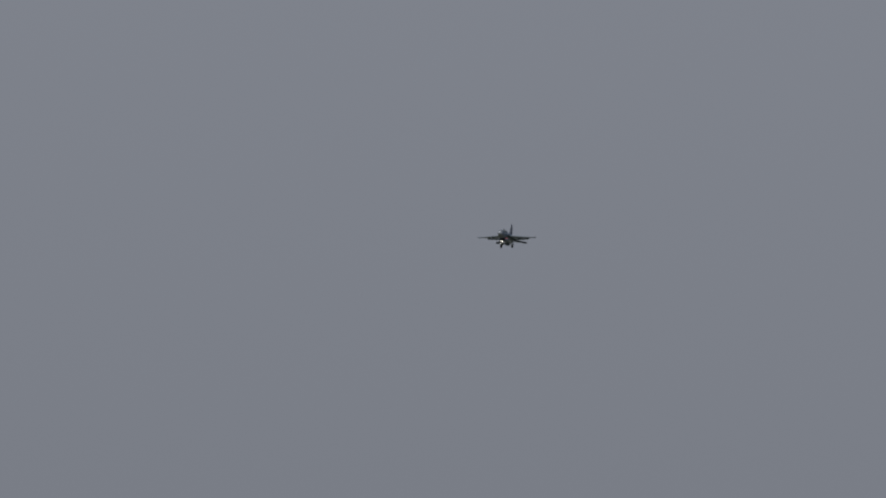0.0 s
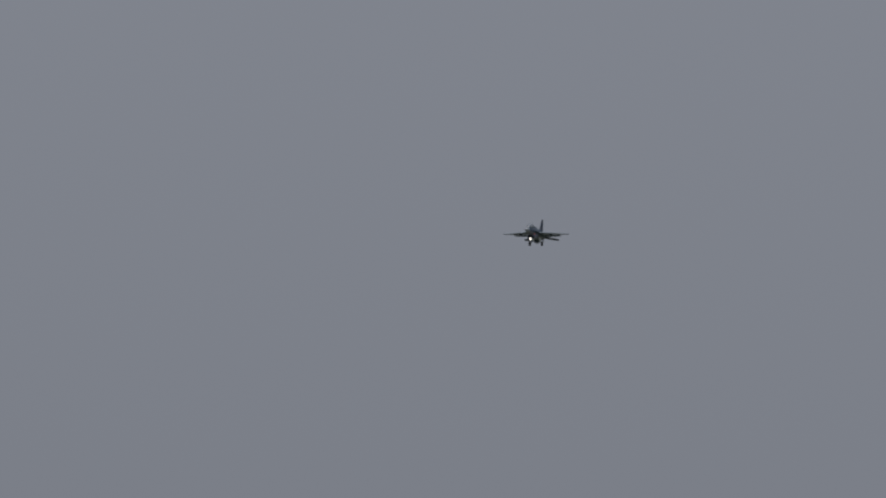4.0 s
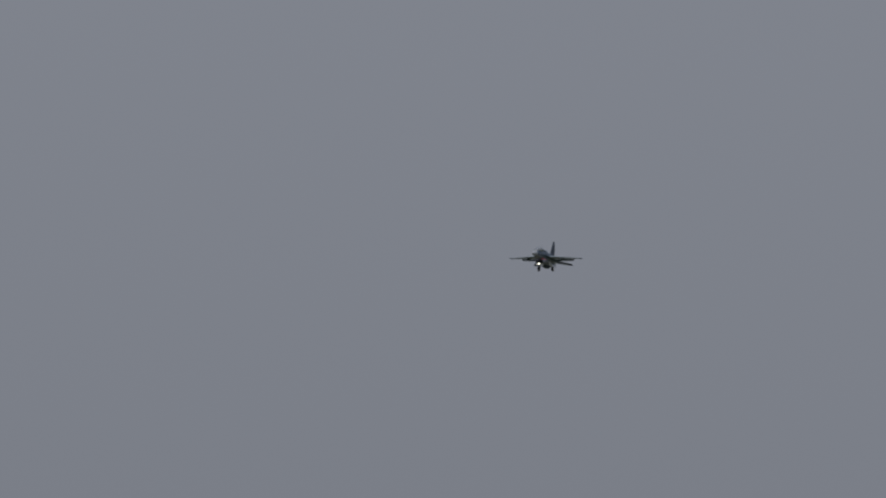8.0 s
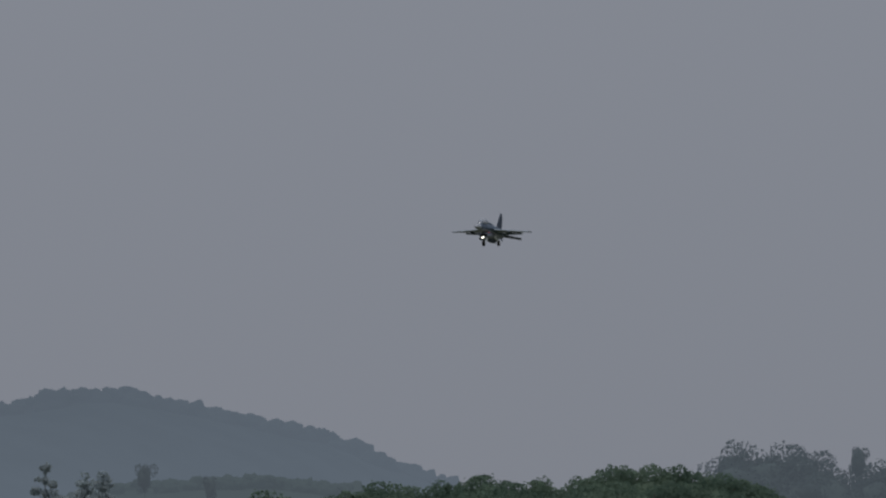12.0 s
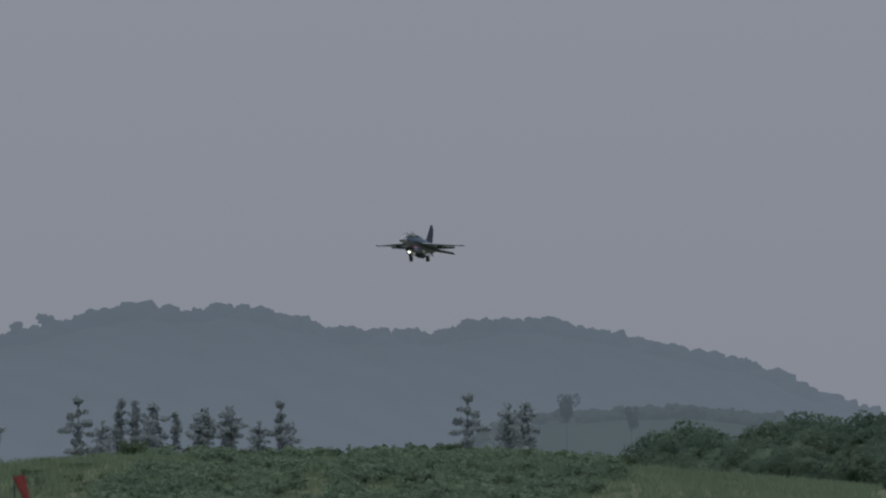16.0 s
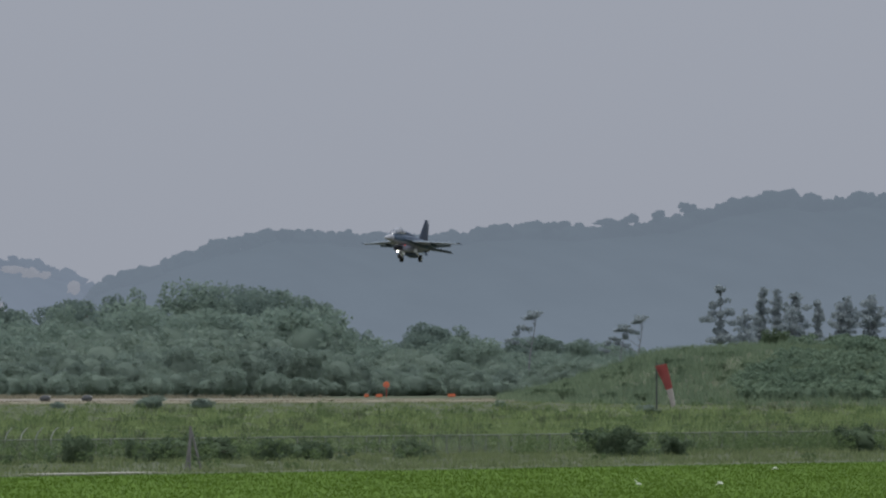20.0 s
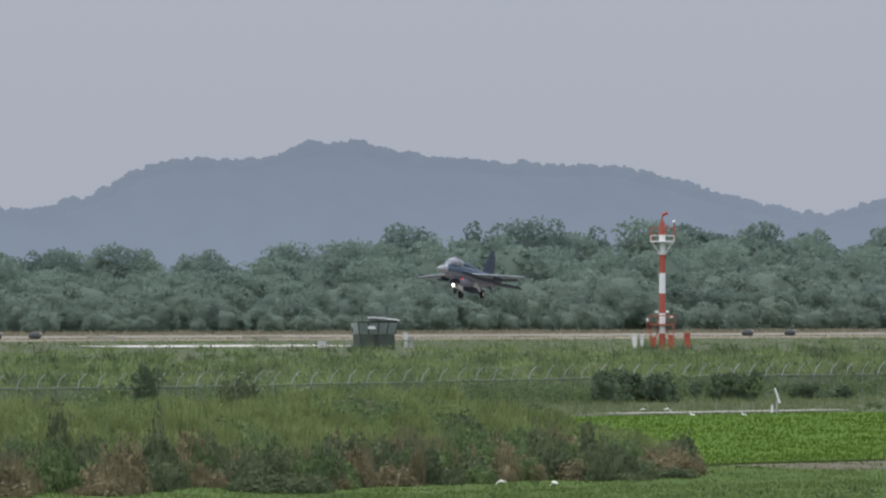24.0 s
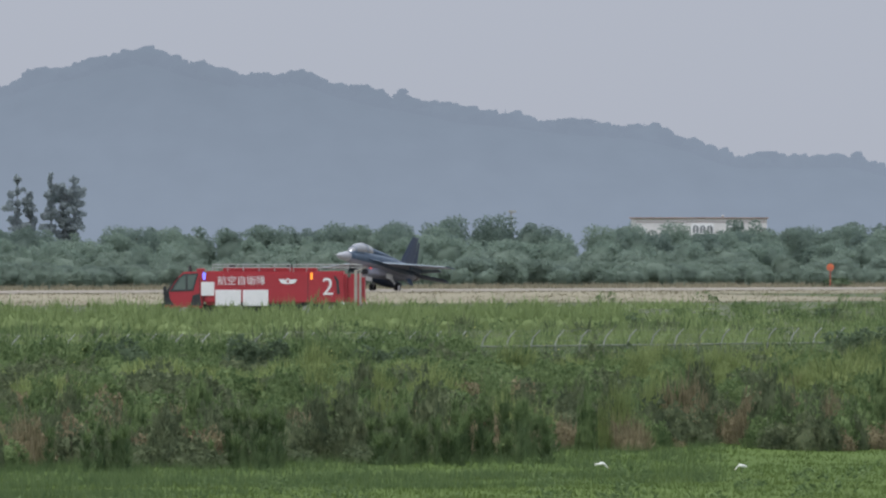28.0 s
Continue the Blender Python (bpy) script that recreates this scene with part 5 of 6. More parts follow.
def domed_cover(b, d, w):
    """A low dark equipment cover on a frame."""
    r = on_line(b, d)
    t = thing("domed_cover", "low dark domed equipment cover on the verge", "cover", face_eye(b, r, gz(b, r), 10), "domed covers by the runway")
    bm = ball((0, 0, 0.30), w * 0.5, 0.5, 0.36, None, 14, 8)
    for v in bm.verts:
        v.co.z = max(v.co.z, 0.12)
    part("shell", bm, M["dome"], t)
    part("skirt", box(-w * 0.36, w * 0.36, -0.36, 0.36, -0.05, 0.16, 0.03), M["dome"], t)
    part("end_cap", ball((w * 0.42, 0, 0.50), 0.13, 0.2, 0.08), M["steel"], t)
    return t


for b0 in (35.59, 37.94, 40.16, 42.38, 82.41, 84.79, 95.46, 97.81):
    domed_cover(b0, 541, 1.08)


def marker_board(b, d, size, up):
    r = on_line(b, d)
    t = thing("marker_board", "bright orange marker board on a thin post", "sign", face_eye(b, r, gz(b, r)), "orange marker boards")
    part("post", rod((0, 0, -0.1), (0, 0, up), 0.05, 0.05), M["mast_red"], t)
    brd = part("board", rod((0, -0.04, up + size * 0.4), (0, 0.04, up + size * 0.4), size * 0.55, size * 0.55, 8), M["board"], t, "orange octagonal board")
    part("board_patch", box(-size * 0.2, size * 0.2, -0.06, -0.04, up + size * 0.1, up + size * 0.35), M["sock_red"], brd)
    return t


marker_board(21.75, 603, 0.62, 1.55)
marker_board(114.63, 604, 0.7, 1.2)
for b0, w in ((113.52, 0.5), (114.22, 0.8), (118.29, 0.9)):
    r0 = on_line(b0, 603)
    lb = thing("runway_lamp", "small orange approach lamp box beside the runway", "lamp", face_eye(b0, r0, gz(b0, r0)), "orange approach lamps")
    part("housing", box(-w / 2, w / 2, -0.2, 0.2, 0.05, 0.42, 0.05), M["board"], lb)
    part("foot", box(-w / 4, w / 4, -0.15, 0.15, -0.1, 0.06), M["dark_box"], lb)


def windsock(b, d):
    r = on_line(b, d)
    t = thing("windsock", "limp red and white windsock hanging from a dark pole", "windsock", face_eye(b, r, gz(b, r)))
    part("pole", rod((0, 0, -0.2), (0, 0, 4.6), 0.09, 0.06), M["dark_box"], t)
    part("frame_ring", rod((-0.05, 0, 4.35), (0.75, 0, 4.45), 0.03, 0.03, 6), M["dark_box"], t)
    pts = [(0.44, 4.35, 0.55), (0.68, 3.6, 0.48), (0.95, 2.8, 0.38), (1.18, 2.0, 0.30)]
    low = [(1.18, 2.0, 0.295), (1.42, 1.2, 0.25), (1.60, 0.3, 0.2)]
    for seg, m, nm in ((pts, "sock_red", "red_cloth"), (low, "sock_white", "white_cloth")):
        bm = bmesh.new()
        rings = []
        for x, z, q in seg:
            rings.append([bm.verts.new((x + q * math.cos(a) * (1 + 0.12 * math.sin(3 * a + z)), 0.45 * q * math.sin(a), z + 0.12 * math.cos(a))) for a in np.linspace(0, 2 * math.pi, 14, endpoint=False)])
        for r0_, r1_ in zip(rings, rings[1:]):
            for k in range(14):
                bm.faces.new((r0_[k], r0_[(k + 1) % 14], r1_[(k + 1) % 14], r1_[k]))
        bmesh.ops.solidify(bm, geom=bm.faces[:], thickness=0.02)
        part(nm, bm, M[m], t)
    return t


windsock(129.81, 481)


for b0, w in ((46.06, 2.4), (30.51, 1.6), (55.11, 3.4)):
    r0 = on_line(b0, 530)
    cs = thing("concrete_slab", "pale concrete slab lying on the verge", "slab", face_eye(b0, r0, gz(b0, r0), 5), "slabs on the verge")
    part("slab", box(-w / 2, w / 2, -0.8, 0.8, -0.05, 0.24, 0.03), M["concrete"], cs)
    part("kerb", box(-w / 2, w / 2, -0.85, -0.75, -0.05, 0.30, 0.02), M["line"], cs)


# ---------------------------------------------------------------- the flat building behind the wood, poles
def flat_building(b, r):
    t = thing("flat_building", "cream flat-roofed building half hidden by trees", "building", face_eye(b, r, 2.2, 4))
    part("wall", box(-7.4, 7.0, 0, 9, 0, 7.0), M["wall"], t)
    part("roof", box(-7.6, 7.2, -0.2, 9.2, 7.0, 7.16, 0.03), M["roof"], t, "brown roof edge")
    # a three-light window with white surround and arched heads
    part("window_surround", box(-1.35, 1.15, -0.14, 0.02, 4.3, 6.5, 0.03), M["white"], t, "white window surround")
    for x in (-1.2, -0.42, 0.36):
        w = part("window", box(x, x + 0.66, -0.20, -0.13, 4.5, 5.95), M["dim_pane"], t)
        part("window_arch", rod((x + 0.33, -0.20, 5.95), (x + 0.33, -0.13, 5.95), 0.33, 0.33, 14), M["dim_pane"], w)
        part("window_frame", box(x + 0.29, x + 0.37, -0.24, -0.18, 4.5, 6.15), M["white"], w)
        part("window_frame", box(x, x + 0.66, -0.24, -0.18, 5.35, 5.45), M["white"], w)
    part("coping_line", box(-7.45, 7.05, -0.06, 0.02, 6.62, 6.68), M["roof"], t)
    for x in (-5.6, 4.4):
        part("pilaster", box(x - 0.2, x + 0.2, -0.12, 0.02, 0, 6.5, 0.02), M["wall"], t)
    part("roof_lamp", ball((2.2, 1, 7.3), 0.17, 0.17, 0.16), M["steel"], t)
    part("wall_lamp", box(-6.9, -6.3, -0.3, 0, 5.4, 5.9, 0.05), M["white"], t)
    return t


flat_building(14.63, 1960)
for b0, r0, top in ((3.84, 1850, 9.64), (25.59, 1900, 10.13)):
    lp = thing("lamp_pole", "thin grey lamp pole behind the trees", "pole", face_eye(b0, r0, 2.2))
    part("pole", rod((0, 0, -0.1), (0, 0, top - 2.2), 0.13, 0.10), M["steel"], lp)
    part("head", box(-0.3, 0.5, -0.15, 0.15, top - 2.25, top - 2.0, 0.03), M["steel"], lp)

# timber stay by the field ditch, and a white leaning gauge
b0 = 103.71
r0 = on_line(b0, 281)
st = thing("stay_post", "weathered grey timber stay post in the grass", "post", face_eye(b0, r0, gz(b0, r0)))
part("upright", rod((-0.14, 0, -0.1), (-0.07, 0, 2.25), 0.08, 0.07), M["grey_timber"], st)
part("stay", rod((0.48, 0.1, -0.1), (-0.02, 0, 2.0), 0.07, 0.06), M["grey_timber"], st)
part("stay", rod((-0.34, -0.1, -0.1), (-0.12, 0, 1.5), 0.06, 0.06), M["grey_timber"], st)
b0 = 83.95
r0 = on_line(b0, 271)
wg = thing("white_gauge", "leaning white board and stub by the ditch", "gauge", face_eye(b0, r0, gz(b0, r0)))
part("board", rod((0.22, 0, 0.50), (-0.02, 0, 1.22), 0.045, 0.04), M["white"], wg)
part("stub", rod((-0.14, 0, -0.1), (-0.14, 0, 0.42), 0.05, 0.05), M["white"], wg)
part("stub", rod((0.06, 0, -0.1), (0.10, 0, 0.62), 0.05, 0.05), M["steel"], wg)


# ---------------------------------------------------------------- white birds
def egret(b, r, z, turn, pecking):
    t = thing("egret", "white egret feeding on the green field" if pecking else "white egret standing on the green field", "bird", face_eye(b, r, z, turn), "white egrets")
    t.scale = (0.52, 0.52, 0.52)
    part("body", loft([(-0.26, 0, 0.30, 0.01, 0.02, 2), (-0.15, 0, 0.33, 0.05, 0.05, 2), (0.0, 0, 0.36, 0.085, 0.08, 2), (0.12, 0, 0.38, 0.07, 0.075, 2), (0.19, 0, 0.40, 0.03, 0.03, 2)], 10), M["feather"], t)
    head = (0.36, 0.20) if pecking else (0.24, 0.62)
    neck = part("neck", rod((0, 0.15, 0.40), (0, head[0], head[1]), 0.035, 0.025, 8), M["feather"], t)
    part("head", ball((0, head[0], head[1]), 0.03, 0.05, 0.03, None, 8, 6), M["feather"], neck)
    part("bill", rod((0, head[0] + 0.03, head[1]), (0, head[0] + 0.13, head[1] - (0.05 if pecking else 0.01)), 0.012, 0.003, 6), M["bill"], neck)
    for x in (-0.03, 0.03):
        part("leg", rod((x, 0, 0.30), (x, 0.01, -0.02), 0.008, 0.006, 5), M["dark_box"], t)
        part("wing", loft([(-0.24, x * 2.4, 0.33, 0.01, 0.03, 2), (-0.05, x * 2.6, 0.36, 0.015, 0.06, 2), (0.10, x * 2.3, 0.38, 0.01, 0.04, 2)], 8), M["feather"], t)
    return t


for b0, r0, turn, peck in ((8.83, 444, -80, True), (16.79, 440, 120, True), (68.63, 525, 100, True), (71.56, 524, 40, True),
                           (128.79, 745, 120, False), (133.37, 752, 60, True), (76.54, 826, 80, True), (77.87, 829, -70, True), (79.3, 752, 60, False), (82.2, 755, 110, False),
                           (147.21, 1010, 80, True), (147.84, 1012, 90, False), (136.51, 905, 90, True)):
    egret(b0, r0, gz(b0, r0) + (0.28 if r0 > 700 and r0 < 800 else 0.05), turn, peck)

# bushes along the fence and in the meadow: bearing, line, height, width factor
for b0, d0, h0, w0 in ((23.68, 294.2, 2.43, 1.06), (25.59, 295.3, 1.97, 1.2), (18.29, 294.2, 1.38, 0.86), (48.54, 291.8, 3.13, 0.53), (33.14, 420, 1.45, 1.3), (35.21, 420, 1.5, 1.3), (129.65, 460, 0.8, 2.0), (-23.62, 305.8, 1.97, 1.51), (-17.6, 286, 2.5, 1.0), (-11.1, 284, 2.6, 1.1), (-6.63, 305.8, 1.97, 1.13), (-5.21, 303.5, 1.97, 1.26), (-3.3, 289.5, 1.85, 1.29), (-2.03, 291.8, 1.73, 1.18), (9.4, 430, 1.0, 2.0), (10.67, 425, 0.8, 2.0), (21.46, 440, 1.0, 2.2), (42.89, 236, 1.2, 1.5), (22.1, 604, 1.25, 2.2), (-26.16, 297.7, 1.38, 1.72), (74.5, 292, 2.25, 1.05), (76.1, 293, 2.2, 1.05), (77.4, 292, 2.0, 1.1), (80.9, 293, 1.9, 1.1), (82.1, 292, 2.0, 1.0), (85.5, 292, 1.2, 1.6), (87.4, 292, 1.05, 1.7), (97.1, 292, 2.0, 1.0), (101.0, 293, 1.6, 1.3), (103.0, 294, 2.0, 1.2), (105.0, 293, 1.8, 1.3), (92.25, 293, 1.1, 1.5), (107.8, 292, 1.7, 1.3), (109.6, 293, 1.4, 1.5), (111.0, 293, 1.3, 1.5), (116.06, 292, 1.5, 1.4), (127.2, 290, 2.3, 1.15), (128.3, 290, 2.1, 1.1), (130.8, 290, 1.7, 1.2), (141.2, 291, 2.3, 1.2), (145.4, 292, 1.9, 1.1), (155.2, 292, 2.6, 1.2)):
    r0 = on_line(b0, d0)
    x0, y0 = polar(b0, r0)
    plant("bush", x0, y0, gz(b0, r0) - 0.1, h0, w0)


for b0, d0, h0, w0 in ((101.3, 500, 1.45, 1.9), (104.25, 500, 1.2, 2.2), (96.2, 505, 0.8, 2.0), (129.2, 470, 1.0, 2.4), (121.0, 500, 0.9, 1.6)):
    x0, y0 = polar(b0, on_line(b0, d0))
    plant("shrub", x0, y0, gz(b0, on_line(b0, d0)) - 0.1, h0, w0)


# ---------------------------------------------------------------- grass and weeds
def blades(name, s, d, count, height, width, spread, material, label, seed, category="grass", lift=0.0, curve=0.35, tall=None, places=None):
    """Tufts at plan places s, d: each of count blades, joined into one mesh."""
    rng = np.random.default_rng(seed)
    s, d = np.asarray(s, float), np.asarray(d, float)
    n = len(s)
    z = (ground_z(s, d) if places is None else places) + lift
    x = s * math.sin(RUN) - d * math.cos(RUN)
    y = s * math.cos(RUN) + d * math.sin(RUN)
    tall = height * rng.uniform(0.55, 1.25, n) * (1 if tall is None else tall)
    k = np.repeat(np.arange(n), count)
    m = len(k)
    a = rng.uniform(0, 2 * math.pi, m)
    q = spread * np.sqrt(rng.random(m))
    bx, by, bz = x[k] + q * np.cos(a), y[k] + q * np.sin(a), z[k]
    h = tall[k] * rng.uniform(0.5, 1.1, m)
    lean = h * curve * rng.uniform(0.2, 1.2, m)
    la = a + rng.normal(0, 0.8, m)
    f = rng.uniform(0, math.pi, m)
    w = width * rng.uniform(0.6, 1.3, m)
    ux, uy = np.cos(f) * w, np.sin(f) * w
    low = [np.stack([bx - ux, by - uy, bz - 0.05], -1), np.stack([bx + ux, by + uy, bz - 0.05], -1)]
    tip = np.stack([bx + lean * np.cos(la), by + lean * np.sin(la), bz + h], -1)
    V = np.stack([*low, tip], 1)
    F = np.arange(m * 3).reshape(-1, 3)
    ob = new(name, tri_mesh(name, V.reshape(-1, 3), F, material))
    return tagged(ob, label, category, kind="stuff")


def leafy(name, s, d, count, height, radius, size, material, label, seed, category="weeds", upright=0.4, places=None):
    """Leafy weeds at plan places s, d: leaves spread over a rounded column round each place."""
    rng = np.random.default_rng(seed)
    s, d = np.asarray(s, float), np.asarray(d, float)
    n = len(s)
    z = ground_z(s, d) if places is None else places
    x = s * math.sin(RUN) - d * math.cos(RUN)
    y = s * math.cos(RUN) + d * math.sin(RUN)
    big = rng.uniform(0.5, 1.3, n)
    k = np.repeat(np.arange(n), count)
    m = len(k)
    t = rng.beta(2.2, 1.3, m)
    prof = np.sqrt(np.clip(1 - (2 * t - 0.9) ** 2 * 0.75, 0.05, 1))
    a = rng.uniform(0, 2 * math.pi, m)
    q = radius * big[k] * prof * np.sqrt(rng.uniform(0.25, 1.0, m))
    c = np.stack([x[k] + q * np.cos(a), y[k] + q * np.sin(a), z[k] + t * height * big[k]], -1)
    out = np.stack([np.cos(a), np.sin(a), rng.uniform(-0.4, 1.2, m)], -1) + rng.normal(0, upright, (m, 3))
    out /= np.linalg.norm(out, axis=1)[:, None]
    side = np.cross(out, rng.normal(size=(m, 3)))
    side /= np.linalg.norm(side, axis=1)[:, None]
    w = size * rng.uniform(0.6, 1.4, m)[:, None]
    V = np.stack([c - side * w * 0.5, c + side * w * 0.5, c + out * w * 1.6], 1)
    return tagged(new(name, tri_mesh(name, V.reshape(-1, 3), np.arange(m * 3).reshape(-1, 3), material)), label, category, kind="stuff")


def scatter(seed, n, s0, s1, d0, d1, b0=None, b1=None):
    """n random plan places, kept inside the wedge of bearings b0 to b1."""
    rng = np.random.default_rng(seed)
    s, d = rng.uniform(s0, s1, n), rng.uniform(d0, d1, n)
    x, y = s * math.sin(RUN) - d * math.cos(RUN), s * math.cos(RUN) + d * math.sin(RUN)
    b = np.arctan2(x, y) * 1000
    ok = (b > (-40 if b0 is None else b0)) & (b < (200 if b1 is None else b1))
    return s[ok], d[ok]


def patchy(s, d, scale, seed, level):
    """Which places lie in patches of a slow noise."""
    return np.array([noise.noise((a * scale, b * scale * 1.6, seed)) for a, b in zip(s, d)]) > level


def rough(s, d, scale, seed, low, high):
    """Slow swells of height over the ground, from low to high."""
    return np.array([low + (high - low) * min(1.0, max(0.0, 0.5 + 0.9 * noise.noise((a * scale, b * scale * 1.4, seed)))) for a, b in zip(s, d)])


def lumps(name, s, d, wide, tall, material, label, seed, leaves=20, size=0.3, lift=0.0, along=1.15, blade=0.1, category="weeds", rise=0.7):
    """Rounded uneven clumps standing on the ground, wide and tall per clump, with a fringe of blades on top."""
    rng = np.random.default_rng(seed)
    s, d = np.asarray(s, float), np.asarray(d, float)
    n = len(s)
    wide, tall = np.ones(n) * wide, np.ones(n) * tall
    x = s * math.sin(RUN) - d * math.cos(RUN)
    y = s * math.cos(RUN) + d * math.sin(RUN)
    z = ground_z(s, d) + lift
    ring = [(1.0, -0.5), (1.04, 0.15), (0.90, 0.55), (0.55, 0.88)]
    unit = np.array([(q * math.cos(k * math.pi / 4), q * math.sin(k * math.pi / 4), h) for q, h in ring for k in range(8)] + [(0, 0, 1.0)])
    tri = []
    for i in range(3):
        for k in range(8):
            a, b = i * 8 + k, i * 8 + (k + 1) % 8
            tri += [(a, b, b + 8), (a, b + 8, a + 8)]
    tri += [(24 + k, 24 + (k + 1) % 8, 32) for k in range(8)]
    V = unit[None] * (1 + rng.normal(0, 0.13, (n, 33, 1)))
    turn = rng.uniform(0, 6.28, n)
    px = V[..., 0] * np.cos(turn)[:, None] - V[..., 1] * np.sin(turn)[:, None]
    py = V[..., 0] * np.sin(turn)[:, None] + V[..., 1] * np.cos(turn)[:, None]
    V = np.stack([px * wide[:, None], py * wide[:, None], V[..., 2] * tall[:, None]], -1)
    a = (V[..., 0] * math.sin(RUN) + V[..., 1] * math.cos(RUN)) * (along - 1)
    V[..., 0] += a * math.sin(RUN)
    V[..., 1] += a * math.cos(RUN)
    V += np.stack([x, y, z], -1)[:, None]
    F = np.array(tri)[None] + (np.arange(n) * 33)[:, None, None]
    # blades grow out of the whole skin, upwards and outwards
    m = n * leaves
    k = np.repeat(np.arange(n), leaves)
    i0 = rng.integers(3, 33, m)
    mix = rng.uniform(0, 1, m)[:, None]
    c0 = np.stack([x, y, z], -1)
    skin = V[k, i0] * (1 - mix * 0.5) + V[k, np.minimum(i0 + rng.integers(0, 9, m), 32)] * mix * 0.5
    out = (skin - c0[k]) / np.stack([wide, wide, tall], -1)[k]
    way = out * np.array([[0.55, 0.55, 0.3]]) + np.array([[0, 0, rise]]) + rng.normal(0, 0.25, (m, 3))
    side = rng.normal(size=(m, 3)) * np.array([[1, 1, 0.2]])
    side /= np.linalg.norm(side, axis=1)[:, None]
    w = size * rng.uniform(0.5, 1.5, m)[:, None]
    L = np.stack([skin - side * w * blade - way * w * 0.3, skin + side * w * blade - way * w * 0.3, skin + way * w], 1)
    V = c0[:, None] + (V - c0[:, None]) * 0.62
    V, F = np.concatenate([V.reshape(-1, 3), L.reshape(-1, 3)]), np.concatenate([F.reshape(-1, 3), n * 33 + np.arange(m * 3).reshape(-1, 3)])
    return tagged(new(name, soft_mesh(name, V, F, material)), label, category, kind="stuff")


ms, md = scatter(1, 30000, 560, 1950, 302, 497)
lush = patchy(ms, md, 0.022, 4.0, 0.0)
low = np.interp(md, [262, 400, 470, 506], [1.0, 0.85, 0.4, 0.15])
blades("meadow_grass", ms[~lush], md[~lush], 12, 0.42, 0.05, 0.6, M["blade"], "rough yellow-green meadow grass by the runway", 1, tall=low[~lush])
blades("meadow_tufts", ms[lush], md[lush], 12, 0.55, 0.05, 0.6, M["blade"], "taller green grass tufts in the meadow", 11, tall=low[lush])
fs, fd = scatter(31, 7000, 560, 1900, 302, 485)
rng = np.random.default_rng(33)
tone = np.array([noise.noise((a * 0.03, b * 0.05, 14.0)) + 0.6 * noise.noise((a * 0.1, b * 0.2, 15.0)) for a, b in zip(fs, fd)]) + rng.normal(0, 0.08, len(fs))
near = np.interp(fd, [262, 400, 485], [1.0, 0.9, 0.45])
for name, sel, w0, h0, m_, words in (
        ("meadow_clumps", tone > 0.0, 1.0, 0.32, "lump_meadow", "soft light green clumps of meadow grass"),
        ("meadow_green_clumps", (tone <= 0.0) & (tone > -0.32), 0.9, 0.36, "lump_green", "green leafy clumps in the meadow"),
        ("meadow_dark_clumps", tone <= -0.38, 0.8, 0.55, "lump_dark", "darker leafy clumps in the meadow")):
    lumps(name, fs[sel], fd[sel], rng.uniform(0.5, 1.4, sel.sum()) * w0, rng.uniform(0.5, 1.3, sel.sum()) * h0 * near[sel], M[m_], words, 34, 34, 0.42, blade=0.12, category="grass")
# grass on the mound
rng = np.random.default_rng(21)
gb, gr = rng.uniform(121.14, 178.29, 9000), rng.uniform(1790, 1935, 9000)
gp_ = np.array([to_plan(*polar(a, b)) for a, b in zip(gb, gr)])
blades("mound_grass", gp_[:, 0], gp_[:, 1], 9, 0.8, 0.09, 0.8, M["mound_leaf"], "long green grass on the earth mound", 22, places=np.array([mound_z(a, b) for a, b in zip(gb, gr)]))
fs, fd = scatter(23, 700, 880, 1030, 406, 434, -32, 10)
lumps("verge_weeds", fs, fd, 0.7, rough(fs, fd, 0.1, 3.0, 0.5, 1.3), M["lump_meadow"], "tall weeds hiding the wheels of the fire engine", 23, 60, 0.4)
fs, fd = scatter(12, 900, 480, 1900, 270, 500)
leafy("meadow_weeds", fs, fd, 60, 0.7, 0.7, 0.11, M["stalk"], "scattered leafy weeds in the meadow", 12)
fs, fd = scatter(2, 14000, 560, 1350, 274.5, 314)
blades("fence_grass", fs, fd, 12, 0.8, 0.035, 0.45, M["weed"], "tall rank grass along the fence", 2, tall=np.interp(fs / fd, [2.62, 2.76], [1.0, 0.42]))
fs, fd = scatter(13, 2600, 420, 1340, 290, 299)
fb = np.arctan2(fs * math.sin(RUN) - fd * math.cos(RUN), fs * math.cos(RUN) + fd * math.sin(RUN)) * 1000
keep = patchy(fs, fd, 0.05, 9.0, -0.05) | ((fb > 50) & (fb < 74) & patchy(fs, fd, 0.12, 2.0, -0.1))
leafy("fence_weeds", fs[keep], fd[keep], 46, 1.05, 0.5, 0.10, M["stalk"], "tall dark weeds along the fence", 13)


def end_of_bank(s, d, cut):
    return s < 2.852 * d - cut


rng = np.random.default_rng(3)
bd_ = rng.uniform(193, 238, 11000)
bs_ = bd_ * rng.uniform(2.08, 2.85, len(bd_))
on = end_of_bank(bs_, bd_, 8)
bs_, bd_ = bs_[on], bd_[on]
blades("bank_grass", bs_, bd_, 12, 0.5, 0.014, 0.6, M["lush"], "light green grass on top of the bank", 3, tall=rough(bs_, bd_, 0.2, 1.0, 0.3, 1.4) * np.interp(bs_ / bd_, [2.7, 2.8], [1, 0.5]))


